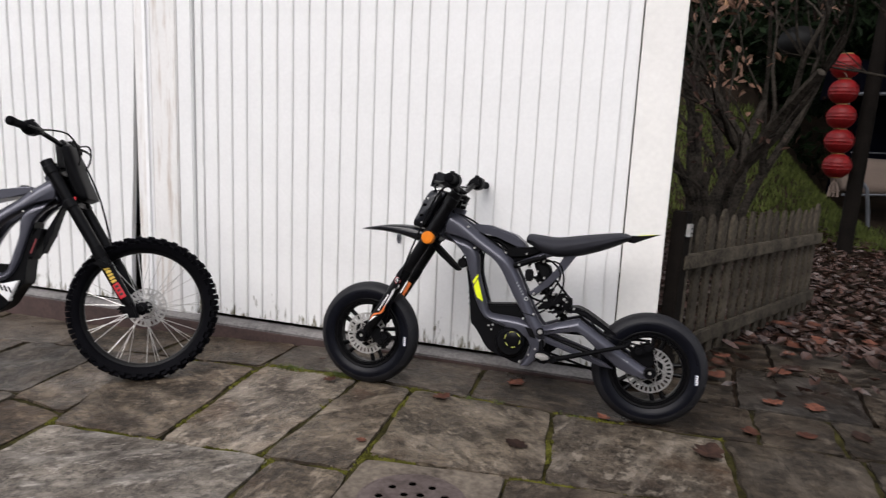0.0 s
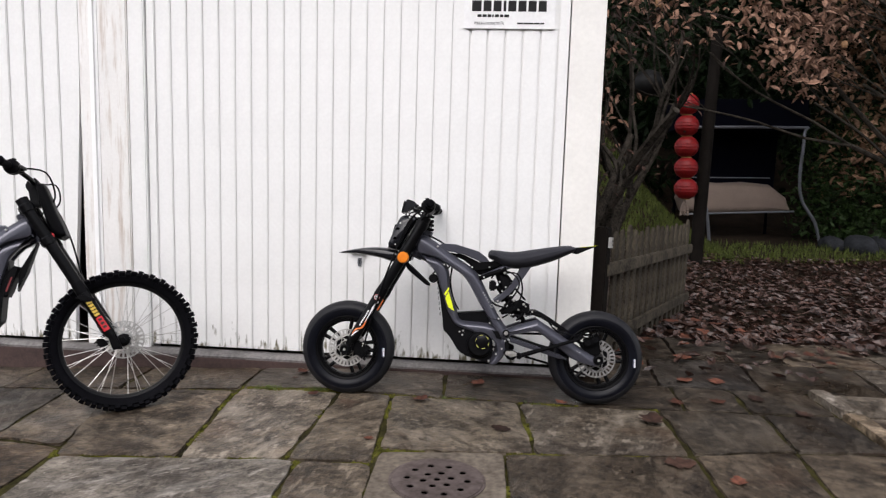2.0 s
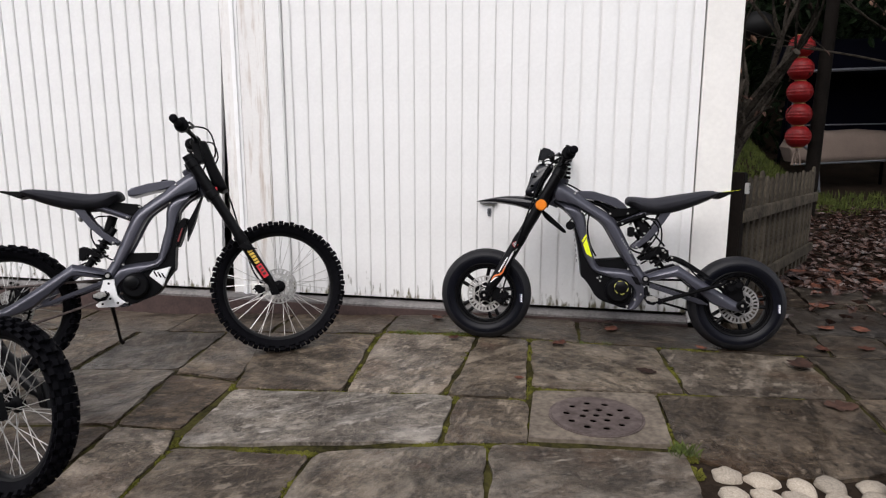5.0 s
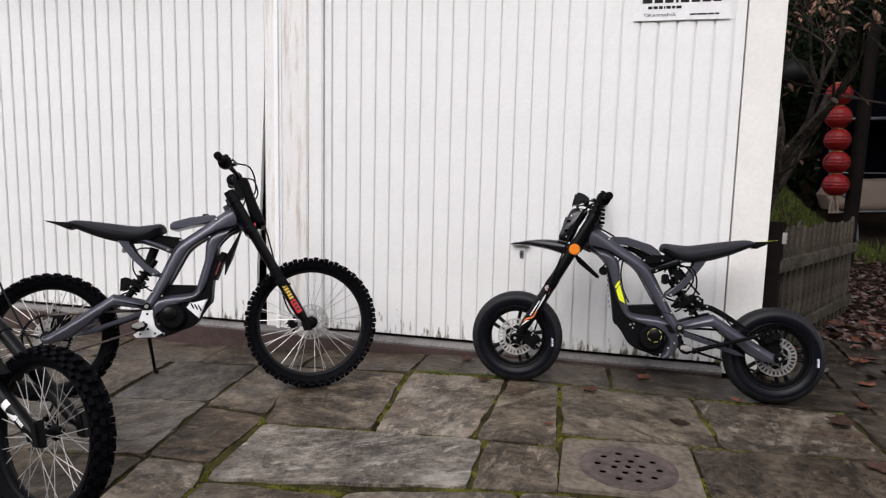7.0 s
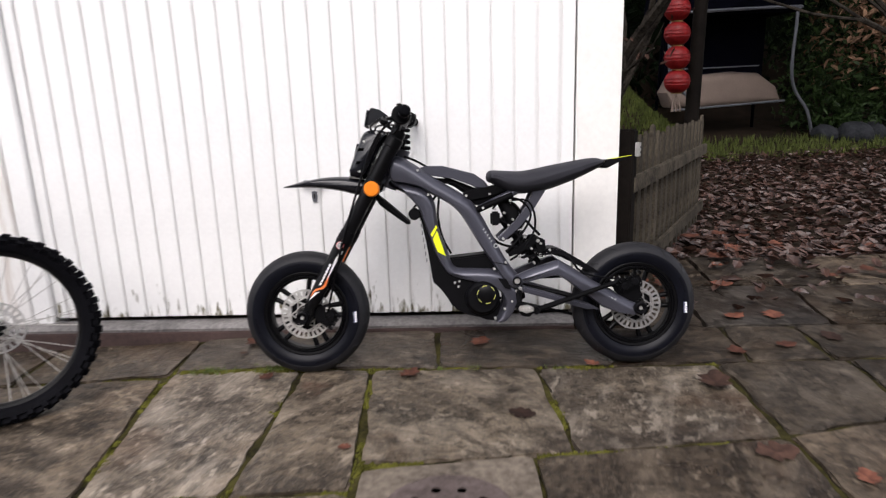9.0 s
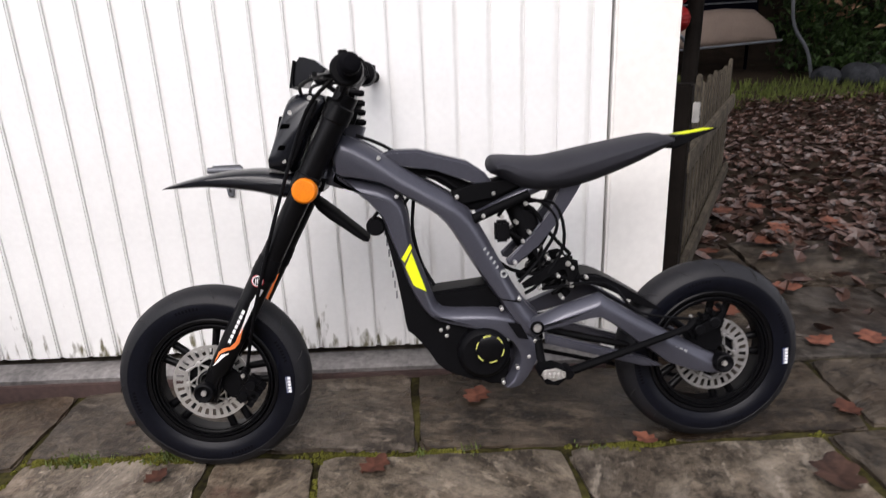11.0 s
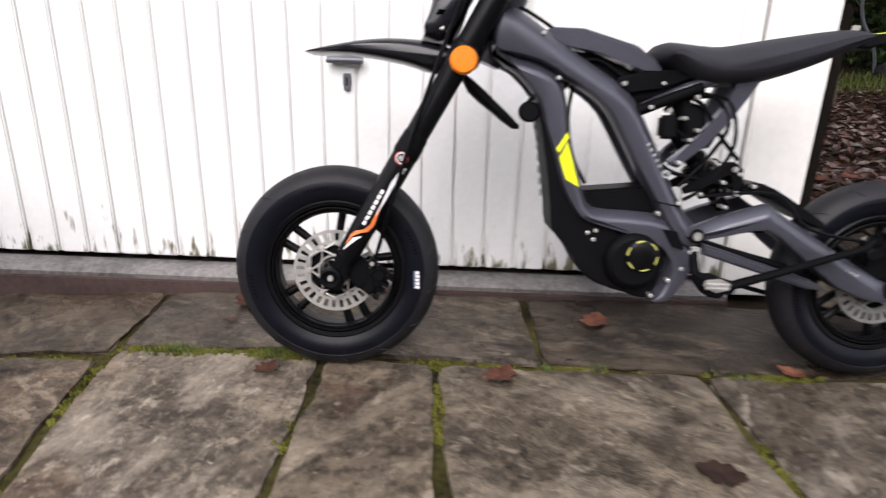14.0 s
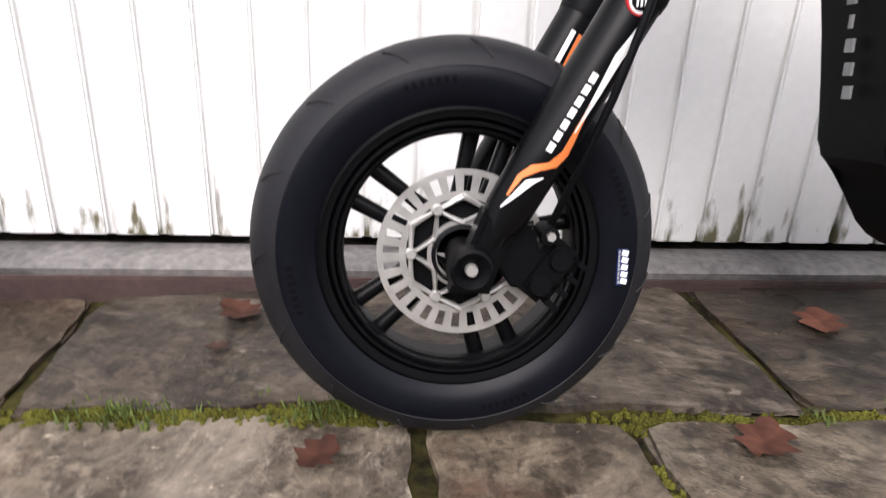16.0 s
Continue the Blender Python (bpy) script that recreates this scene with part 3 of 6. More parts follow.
wall_box("wall_back", -6.0, 0.143, 6.0, 6.2, 0, 2.55, "plaster", "white plastered rear wall of the garage", category="wall", **ST)
wall_box("garage_roof", -6.4, 0.5, 3.0, 6.4, 2.553, 2.68, "concrete", "flat grey garage roof slab", category="roof", **ST)
wall_box("garage_floor", -6.0, 0.143, 3.303, 6.0, -0.05, 0.012, "concrete", "dark concrete floor inside the garage", category="floor", **ST)


# Unseen wall, added to keep bright sky out of reflections on dark parts.
wall_box("wall_south", -14, 14, -9.3, -9.0, -0.03, 5.5, "render", "unseen grey wall added behind the camera to dim reflections", category="wall", **ST)


def garage_door(name, x0, x1, first, pitch, label, mat, wedge=False):
    xe = x1 - (0.075 if wedge else 0)
    door = part(name, box((x0 + xe) / 2, DOOR_Y + 0.019, 1.1235, xe - x0, 0.016, 2.147, 0.002), mat, None, label, category="garage door", kind="structure")
    wide = pitch - 0.010
    xs = [first + pitch * i for i in range(-60, 60)]
    xs = [x for x in xs if x0 + 0.03 < x and x + wide < xe - 0.002]
    bmx = box(wide / 2, 0.007, 1.1235, wide, 0.026, 2.143, 0.004)
    along("panel", bmx, mat, door, [Matrix.Translation((x, DOOR_Y + 0.004, 0)) for x in xs])
    for i, (a, b) in enumerate(((x0, xs[0] - 0.010), (xs[-1] + pitch, x1))):
        if b - a > 0.01:
            if wedge and i == 1:
                bmw = prism([(a, 0.052), (b - 0.078, 0.052), (b - 0.066, 0.43), (b - 0.040, 0.82), (b - 0.006, 1.46), (b - 0.002, 1.62), (b - 0.002, 2.195), (a, 2.195)], DOOR_Y - 0.003, DOOR_Y + 0.030, 0.002)
            else:
                bmw = box((a + b) / 2, DOOR_Y + 0.004, 1.1235, b - a, 0.012, 2.143, 0.004)
            part("edge_panel", bmw, mat, door)
    return door


right_door = garage_door("garage_door_1", -2.207, 0.138, -1.497, 0.0931, "white ribbed metal garage door with dirt at its lower edge", "door_east")
garage_door("garage_door_2", -5.995, -2.607, -3.028, 0.1005, "white ribbed metal garage door standing slightly ajar", "door_west", wedge=True)
# sill along both doors
sillp = [(0, 0.0), (0.0, 0.022), (0.02, 0.034), (0.085, 0.038), (0.10, 0.0)]
bm = bmesh.new()
for xa, xb in ((-6.0, 0.14),):
    va = [bm.verts.new((xa, 3.215 + y, z)) for y, z in sillp]
    vb = [bm.verts.new((xb, 3.215 + y, z)) for y, z in sillp]
    bm.faces.new(va)
    bm.faces.new(vb[::-1])
    for i in range(len(sillp)):
        bm.faces.new((va[i], va[(i + 1) % len(sillp)], vb[(i + 1) % len(sillp)], vb[i]))
part("door_sill", bm, "sill", None, "weathered grey metal sill under the garage doors", category="sill", **ST)
wall_box("sill_edge", -6.0, 0.14, 3.200, 3.213, -0.14, 0.012, "rust", "reddish brown edge strip in front of the sill", category="trim", bevel=0.003, **ST)


# ---- motorbikes ----
def wheel_alloy(bike, x, z, r, name, label, disc="steel"):
    """A small cast wheel with five double spokes, a slick tyre and a slotted disc."""
    hub = Matrix.Translation((x, 0, z))
    rr = 0.155
    prof = [(rr, -0.041), (rr + 0.002, -0.038), (rr - 0.008, -0.036), (rr - 0.010, -0.026), (rr - 0.020, -0.022), (rr - 0.022, 0.022),
            (rr - 0.010, 0.026), (rr - 0.008, 0.036), (rr + 0.002, 0.038), (rr, 0.041), (rr + 0.006, 0.036), (rr + 0.004, 0.0), (rr + 0.006, -0.036)]
    rim = part(name, lathe(prof, 96), "black", bike, label, at=hub)
    for ra, ya in ((rr - 0.012, -0.0385), (rr - 0.0185, -0.0335), (rr - 0.0215, -0.0250)):
        part("rim_step", lathe([(ra, ya), (ra - 0.0016, ya - 0.0016), (ra - 0.0042, ya - 0.0012), (ra - 0.0052, ya + 0.006), (ra, ya + 0.008)], 96), "black", rim)
    part("hub", lathe([(0.030, -0.052), (0.034, -0.048), (0.034, 0.048), (0.030, 0.052)], 28), "black", rim)
    spoke = bmesh.new()
    for s in (-1, 1):
        tube([(0.026, 0, s * 0.013), (0.075, 0, s * 0.017), (rr - 0.016, 0, s * 0.022)], [0.0105, 0.0085, 0.0105], 10, bm=spoke)
    along("spoke", spoke, "black", rim, [pose(0, 0, 0, 0, -(3 + 72 * i), 0) for i in range(5)])
    part("hub_drum", lathe([(0.030, -0.033), (0.058, -0.031), (0.060, -0.026), (0.056, 0.020), (0.030, 0.026)], 36), "plastic", rim)
    w = 0.049
    side = [(rr + 0.003, -0.038), (rr + 0.012, -0.044), (rr + 0.024, -w + 0.001), (rr + 0.034, -w), (r - 0.033, -w + 0.0022)]
    crown = [(r - 0.032, -0.0474), (r - 0.022, -0.0425), (r - 0.012, -0.034), (r - 0.004, -0.020), (r, -0.007), (r, 0.007), (r - 0.004, 0.020), (r - 0.012, 0.034), (r - 0.022, 0.0425), (r - 0.032, 0.0474)]
    tyre = part("tyre", lathe(side + [(a - 0.002, b) for a, b in crown] + [(a, -b) for a, b in side[::-1]], 96), "sidewall", rim, "black slick road tyre")
    under = [(a - 0.003, b * 0.95) for a, b in crown[::-1]]
    part("tread", lathe(crown + under, 96), "tread", tyre)
    sipe = tube([(r - 0.0225, -0.0432, 0), (r - 0.0115, -0.0338, 0.010), (r - 0.0055, -0.022, 0.022)], 0.0012, 6)
    along("sipe", sipe, "dark", tyre, [pose(0, 0, 0, 0, -(11 + 24 * i), 0) for i in range(15)])
    lab = prism([(0.176, -0.036), (0.1895, -0.034), (0.1875, 0.006), (0.175, 0.006)], -w - 0.0012, -w + 0.002, 0)
    tag = part("label", lab, "blue", tyre, "dark blue label with white print")
    brake_disc(rim, -0.040, 0.093, mat=disc)
    cap = lathe([(0.0, -0.108), (0.006, -0.108), (0.010, -0.104), (0.019, -0.114), (0.022, -0.112), (0.025, -0.100), (0.018, -0.08), (0.018, -0.035)], 24, closed=False)
    part("axle_cap", cap, "plastic", rim)
    part("axle_bolt", lathe([(0, -0.1125), (0.006, -0.1125), (0.007, -0.108), (0.007, -0.10)], 12, closed=False), "steel", rim)
    for i in range(5):
        part("label_print", box(0.1845 - 0.0002 * i, -w - 0.0012, -0.031 + 0.0082 * i, 0.0075, 0.0012, 0.0062, 0, turn=pose(0, 0, 0, 0, 14, 0)), "white", tag)
    for i in range(8):
        part("label_print", box(0.1783 - 0.0002 * i, -w - 0.0012, -0.032 + 0.005 * i, 0.0022, 0.0012, 0.0036, 0), "grey", tag)
    for turn in (65, 160, 250, 330):
        for i in range(7):
            part("sidewall_print", box(0.186, -w + 0.0004, 0, 0.007, 0.0012, 0.0045, 0), "tyre", tyre, at=pose(0, 0, 0, 0, turn + 2.6 * i, 0))
    return rim


def brake_disc(rim, y, r, n=28, mat="steel"):
    """A steel disc with slots all round on an open carrier."""
    bmd = bmesh.new()
    t = 0.0018
    ring = [0.66 * r, 0.74 * r, 0.93 * r, r]

    def sector(r0, r1, a0, a1):
        vs = []
        for yy in (y - t, y + t):
            vs.append([bmd.verts.new((rad * math.cos(a), yy, rad * math.sin(a))) for rad, a in ((r0, a0), (r1, a0), (r1, a1), (r0, a1))])
        lo, hi = vs
        bmd.faces.new(lo)
        bmd.faces.new(hi[::-1])
        for i in range(4):
            bmd.faces.new((lo[i], hi[i], hi[(i + 1) % 4], lo[(i + 1) % 4]))
    for i in range(n):
        a, d = 2 * math.pi * i / n, 2 * math.pi / n
        sector(ring[0], ring[1], a, a + d / 2)
        sector(ring[0], ring[1], a + d / 2, a + d)
        sector(ring[2], ring[3], a, a + d / 2)
        sector(ring[2], ring[3], a + d / 2, a + d)
        sector(ring[1], ring[2], a, a + d * 0.5)
    bmesh.ops.remove_doubles(bmd, verts=bmd.verts, dist=1e-6)
    disc = part("brake_disc", bmd, mat, rim, "slotted steel brake disc", smooth=False)
    bmc = lathe([(0.30 * r, y - 0.0035), (0.41 * r, y - 0.0035), (0.41 * r, y + 0.001), (0.30 * r, y + 0.001)], 48)
    part("carrier", bmc, mat, rim)
    turns = [pose(0, 0, 0, 0, 60 * i, 0) for i in range(6)]
    along("carrier_boss", lathe([(0.001, y - 0.0032), (0.075 * r, y - 0.0032), (0.075 * r, y + 0.001), (0.001, y + 0.001)], 14, (0.60 * r, 0, 0)), mat, rim, turns)
    for side in (-32, 32):
        c, d = math.cos(math.radians(side)), math.sin(math.radians(side))
        along("carrier_arm", tube([(0.36 * r * c, y - 0.001, 0.36 * r * d), (0.60 * r, y - 0.001, 0), (0.70 * r * c, y - 0.001, 0.70 * r * d)], 0.0042, 6, smooth=0), mat, rim, turns)
    bolt = lathe([(0, y - 0.008), (0.005, y - 0.008), (0.0065, y - 0.006), (0.0065, y)], 10, closed=False, centre=(0.60 * r, 0, 0))
    along("bolt", bolt, mat, rim, [pose(0, 0, 0, 0, 60 * i, 0) for i in range(6)])
    return disc


def wheel_spoked(bike, x, z, r, name, label, disc_side=-1, sprocket=False, mat="black"):
    """A wire wheel with a knobbly tyre."""
    rr = r - 0.070
    rim = part(name, lathe([(rr, -0.016), (rr + 0.012, -0.019), (rr + 0.014, -0.012), (rr + 0.006, 0), (rr + 0.014, 0.012), (rr + 0.012, 0.019), (rr, 0.016), (rr - 0.006, 0.006), (rr - 0.006, -0.006)], 72), mat, bike, label, at=Matrix.Translation((x, 0, z)))
    w = 0.040
    prof = [(rr + 0.010, -0.019), (rr + 0.022, -0.034), (rr + 0.040, -w), (r - 0.028, -0.034), (r - 0.018, -0.020), (r - 0.015, 0),
            (r - 0.018, 0.020), (r - 0.028, 0.034), (rr + 0.040, w), (rr + 0.022, 0.034), (rr + 0.010, 0.019)]
    tyre = part("tyre", lathe(prof, 80), "tyre", rim, "black knobbly off-road tyre")
    kn = bmesh.new()
    n = 38
    for i in range(n):
        a = 360 / n
        rows = ((0.0, -0.011, 0.022, 0.017), (0.0, 0.011, 0.022, 0.017), (0.5, -0.029, 0.024, 0.016), (0.5, 0.029, 0.024, 0.016), (0.0, -0.0400, 0.020, 0.012), (0.0, 0.0400, 0.020, 0.012))
        for off, yy, length, wide in rows:
            tilt = math.degrees(math.atan2(yy, 0.045))
            rad = r - 0.007 - 0.011 * (abs(yy) / 0.03) ** 2 * 0.9
            m = pose(0, 0, 0, 0, -(i + off) * a, 0) @ Matrix.Translation((rad, yy, 0)) @ pose(0, 0, 0, 0, 0, tilt) @ Matrix.Diagonal((0.021, wide, length, 1))
            bmesh.ops.create_cube(kn, size=1, matrix=m)
    part("tread", kn, "tyre", tyre, smooth=False)
    part("hub", lathe([(0, -0.062), (0.014, -0.062), (0.014, -0.05), (0.030, -0.042), (0.030, -0.034), (0.017, -0.026), (0.017, 0.026), (0.030, 0.034), (0.030, 0.042), (0.014, 0.05), (0.014, 0.062), (0, 0.062)], 24, closed=False), "plastic", rim)
    for s in (-1, 1):
        for k in (-1, 1):
            sp = tube([(0.027 * math.cos(0), s * 0.038, 0.0), (rr * math.cos(0.55 * k), s * 0.006, rr * math.sin(0.55 * k))], 0.0017, 5)
            along("spoke", sp, "steel", rim, [pose(0, 0, 0, 0, 40 * i + (10 if s > 0 else 0) + 5 * k, 0) for i in range(9)])
    if disc_side:
        brake_disc(rim, disc_side * 0.055, 0.092, 24)
    if sprocket:
        bms = lathe([(0.098, 0.050), (0.106, 0.050), (0.106, 0.054), (0.098, 0.054)], 60)
        for i in range(48):
            bmesh.ops.create_cube(bms, size=1, matrix=pose(0, 0, 0, 0, 7.5 * i, 0) @ Matrix.Translation((0.108, 0.052, 0)) @ Matrix.Diagonal((0.008, 0.004, 0.006, 1)))
        for i in range(6):
            a = math.pi * i / 3
            tube([(0.03 * math.cos(a), 0.05, 0.03 * math.sin(a)), (0.101 * math.cos(a + 0.2), 0.052, 0.101 * math.sin(a + 0.2))], 0.005, 6, bm=bms)
        part("sprocket", bms, "plastic", rim)
    return rim


def coil(p, q, radius, wire, turns, bm=None):
    p, q = Vector(p), Vector(q)
    way = (q - p).normalized()
    up = way.orthogonal().normalized()
    side = way.cross(up)
    pts = [p.lerp(q, i / (turns * 10)) + radius * (math.cos(i * math.pi / 5) * up + math.sin(i * math.pi / 5) * side) for i in range(turns * 10 + 1)]
    return tube(pts, wire, 6, bm=bm, smooth=0)


def spar(outline, y_in, y_out, top=0.026, rim=0.008):
    """A frame spar: full outline inside, with a wide sloping facet on top and a narrow one below."""
    bm = bmesh.new()
    pts = curve_through(outline, 2)
    k = len(pts)
    area = sum(pts[i].x * pts[(i + 1) % k].y - pts[(i + 1) % k].x * pts[i].y for i in range(k))
    turn = 1 if area > 0 else -1
    ways = [((pts[(i + 1) % k] - pts[i - 1]).normalized()) for i in range(k)]
    outs = [Vector((w.y, -w.x)) * turn for w in ways]
    step = y_out - y_in
    levels = ((0.0, 0.5, 0.0), (0.10, 0.0, 0.0), (0.42, 0.0, 0.0), (0.52, 0.10, 0.06), (0.90, 0.60, 0.80), (0.97, 0.78, 1.0), (1.0, 1.35, 1.25))
    rings = []
    for t, edge, slope in levels:
        ring = []
        for p, o in zip(pts, outs):
            q = p - o * (rim * edge + top * slope * max(0.0, 0.25 * abs(o.x) + 0.75 * o.y))
            ring.append(bm.verts.new((q.x, y_in + step * t, q.y)))
        rings.append(ring)
    for a, b in zip(rings, rings[1:]):
        for i in range(k):
            bm.faces.new((a[i], a[(i + 1) % k], b[(i + 1) % k], b[i]))
    bm.faces.new(rings[0])
    bm.faces.new(rings[-1])
    return bm


def pillow(outline, half, power=2.6, fine=3, steps=7, shrink=0.08):
    """A padded form: the outline at the middle, rounding off towards both sides."""
    bm = bmesh.new()
    pts = curve_through(outline, fine)
    k = len(pts)
    xs = [p.x for p in pts]
    xc = (min(xs) + max(xs)) / 2
    mids = []
    for p in pts:
        cuts = []
        for i in range(k):
            a, b = pts[i], pts[(i + 1) % k]
            if (a.x - p.x) * (b.x - p.x) <= 0 and abs(a.x - b.x) > 1e-9:
                cuts.append(a.y + (b.y - a.y) * (p.x - a.x) / (b.x - a.x))
        mids.append((min(cuts) + max(cuts)) / 2 if cuts else p.y)
    rings = []
    for j in range(-steps, steps + 1):
        t = math.sin(j / steps * math.pi / 2) * 0.995
        f = max(0.03, 1 - abs(t) ** power) ** (1 / power)
        rings.append([bm.verts.new((xc + (p.x - xc) * (1 - shrink + shrink * f), half * t, m + (p.y - m) * f)) for p, m in zip(pts, mids)])
    for a, b in zip(rings, rings[1:]):
        for i in range(k):
            bm.faces.new((a[i], a[(i + 1) % k], b[(i + 1) % k], b[i]))
    bm.faces.new(rings[0])
    bm.faces.new(rings[-1])
    return bm


UPPER = [(0.327, 0.79), (0.362, 0.802), (0.422, 0.769), (0.489, 0.721), (0.558, 0.678), (0.615, 0.64), (0.65, 0.596), (0.694, 0.511), (0.735, 0.431), (0.77, 0.376), (0.806, 0.334),
         (0.789, 0.309), (0.756, 0.314), (0.724, 0.356), (0.689, 0.411), (0.649, 0.472), (0.609, 0.541), (0.577, 0.592), (0.539, 0.626), (0.482, 0.66), (0.432, 0.689), (0.37, 0.704), (0.333, 0.716)]
LOWER = [(0.326, 0.735), (0.37, 0.706), (0.432, 0.689), (0.472, 0.664), (0.491, 0.616), (0.497, 0.552), (0.521, 0.48), (0.541, 0.42), (0.563, 0.39), (0.637, 0.385), (0.724, 0.374), (0.762, 0.335),
         (0.796, 0.292), (0.778, 0.235), (0.742, 0.185), (0.701, 0.185), (0.727, 0.236), (0.733, 0.279), (0.698, 0.314), (0.624, 0.336), (0.55, 0.358), (0.517, 0.386), (0.485, 0.447), (0.467, 0.505), (0.446, 0.566), (0.428, 0.617), (0.381, 0.667), (0.332, 0.698)]
BELLY = [(0.43, 0.616), (0.472, 0.499), (0.517, 0.384), (0.624, 0.334), (0.70, 0.304), (0.721, 0.247), (0.695, 0.189), (0.639, 0.204), (0.584, 0.22), (0.543, 0.25), (0.507, 0.314), (0.477, 0.336), (0.470, 0.384), (0.455, 0.486)]
SEAT = [(0.684, 0.726), (0.699, 0.740), (0.755, 0.737), (0.817, 0.735), (0.927, 0.754), (1.05, 0.773), (1.093, 0.771), (1.108, 0.757), (1.084, 0.735), (0.994, 0.693), (0.883, 0.658), (0.795, 0.652), (0.745, 0.665), (0.706, 0.69), (0.685, 0.702)]
COVER = [(0.433, 0.754), (0.458, 0.763), (0.521, 0.762), (0.635, 0.730), (0.673, 0.703), (0.693, 0.675), (0.648, 0.673), (0.629, 0.695), (0.559, 0.714), (0.483, 0.727), (0.448, 0.733)]
SWING = [(0.768, 0.354), (0.924, 0.406), (0.958, 0.399), (1.091, 0.322), (1.222, 0.250), (1.262, 0.236), (1.262, 0.210), (1.226, 0.199), (1.113, 0.232), (0.969, 0.337), (0.914, 0.352), (0.789, 0.326)]
MASK = [(0.189, 0.735), (0.198, 0.784), (0.226, 0.855), (0.241, 0.886), (0.260, 0.897), (0.309, 0.895), (0.326, 0.876), (0.283, 0.805), (0.250, 0.725)]


def fork_leg(bike, s, top, bottom, split):
    """One fork leg: stanchion, dust seal and slider with a slim foot."""
    top, bottom = Vector(top), Vector(bottom)
    cut = top.lerp(bottom, split)
    y = Vector((0, s * 0.085, 0))
    leg = part("fork_leg", tube([top + y, top.lerp(cut, 0.45) + y, top.lerp(cut, 0.47) + y, cut + y], [0.0268, 0.0264, 0.0255, 0.0248], 20, smooth=0), "black", bike)
    seal = [cut.lerp(top, 0.125 - 0.018 * i) + y for i in range(6)] + [cut.lerp(bottom, -0.02) + y]
    part("dust_seal", tube(seal, [0.0258, 0.0272, 0.0266, 0.0284, 0.0276, 0.0286, 0.0275], 18, smooth=0), "plastic", leg)
    part("slider", tube([cut.lerp(bottom, -0.045) + y, cut.lerp(bottom, 0.5) + y, cut.lerp(bottom, 0.76) + y, cut.lerp(bottom, 0.83) + y, bottom + y], [0.0265, 0.026, 0.0245, 0.0165, 0.015], 20, smooth=0), "black", leg)
    return leg, cut, bottom


def wrapped(cut, bottom, s, edges, lift=0.0004, inner=False):
    """A thin print that lies round the slider; edges are (way down, from, to)."""
    bm = bmesh.new()
    ax = (bottom - cut).normalized()
    across = Vector((ax.z, 0, -ax.x))
    rows = []
    for (a0, u0, v0), (a1, u1, v1) in zip(edges, edges[1:]):
        for i in range(3):
            t = i / 3
            rows.append((a0 + (a1 - a0) * t, u0 + (u1 - u0) * t, v0 + (v1 - v0) * t))
    rows.append(edges[-1])
    grids = []
    for up in (lift, -0.002):
        grid = []
        for a, u, v in rows:
            base, ring = cut.lerp(bottom, a), []
            radius = float(np.interp(a, (0.03, 0.5, 0.76, 0.83), (0.0265, 0.026, 0.0245, 0.0165))) + up
            for i in range(6):
                w = u + (v - u) * i / 5
                w = max(-0.97 * radius, min(0.97 * radius, w))
                q = base + across * w
                ring.append(bm.verts.new((q.x, s * (0.085 + (-1 if inner else 1) * math.sqrt(radius ** 2 - w ** 2)), q.z)))
            grid.append(ring)
        grids.append(grid)
    for grid in grids:
        for a, b in zip(grid, grid[1:]):
            for i in range(5):
                bm.faces.new((a[i], a[i + 1], b[i + 1], b[i]))
    hi, lo = grids
    for i in range(len(rows) - 1):
        bm.faces.new((hi[i][0], hi[i + 1][0], lo[i + 1][0], lo[i][0]))
        bm.faces.new((hi[i][5], hi[i + 1][5], lo[i + 1][5], lo[i][5]))
    return bm


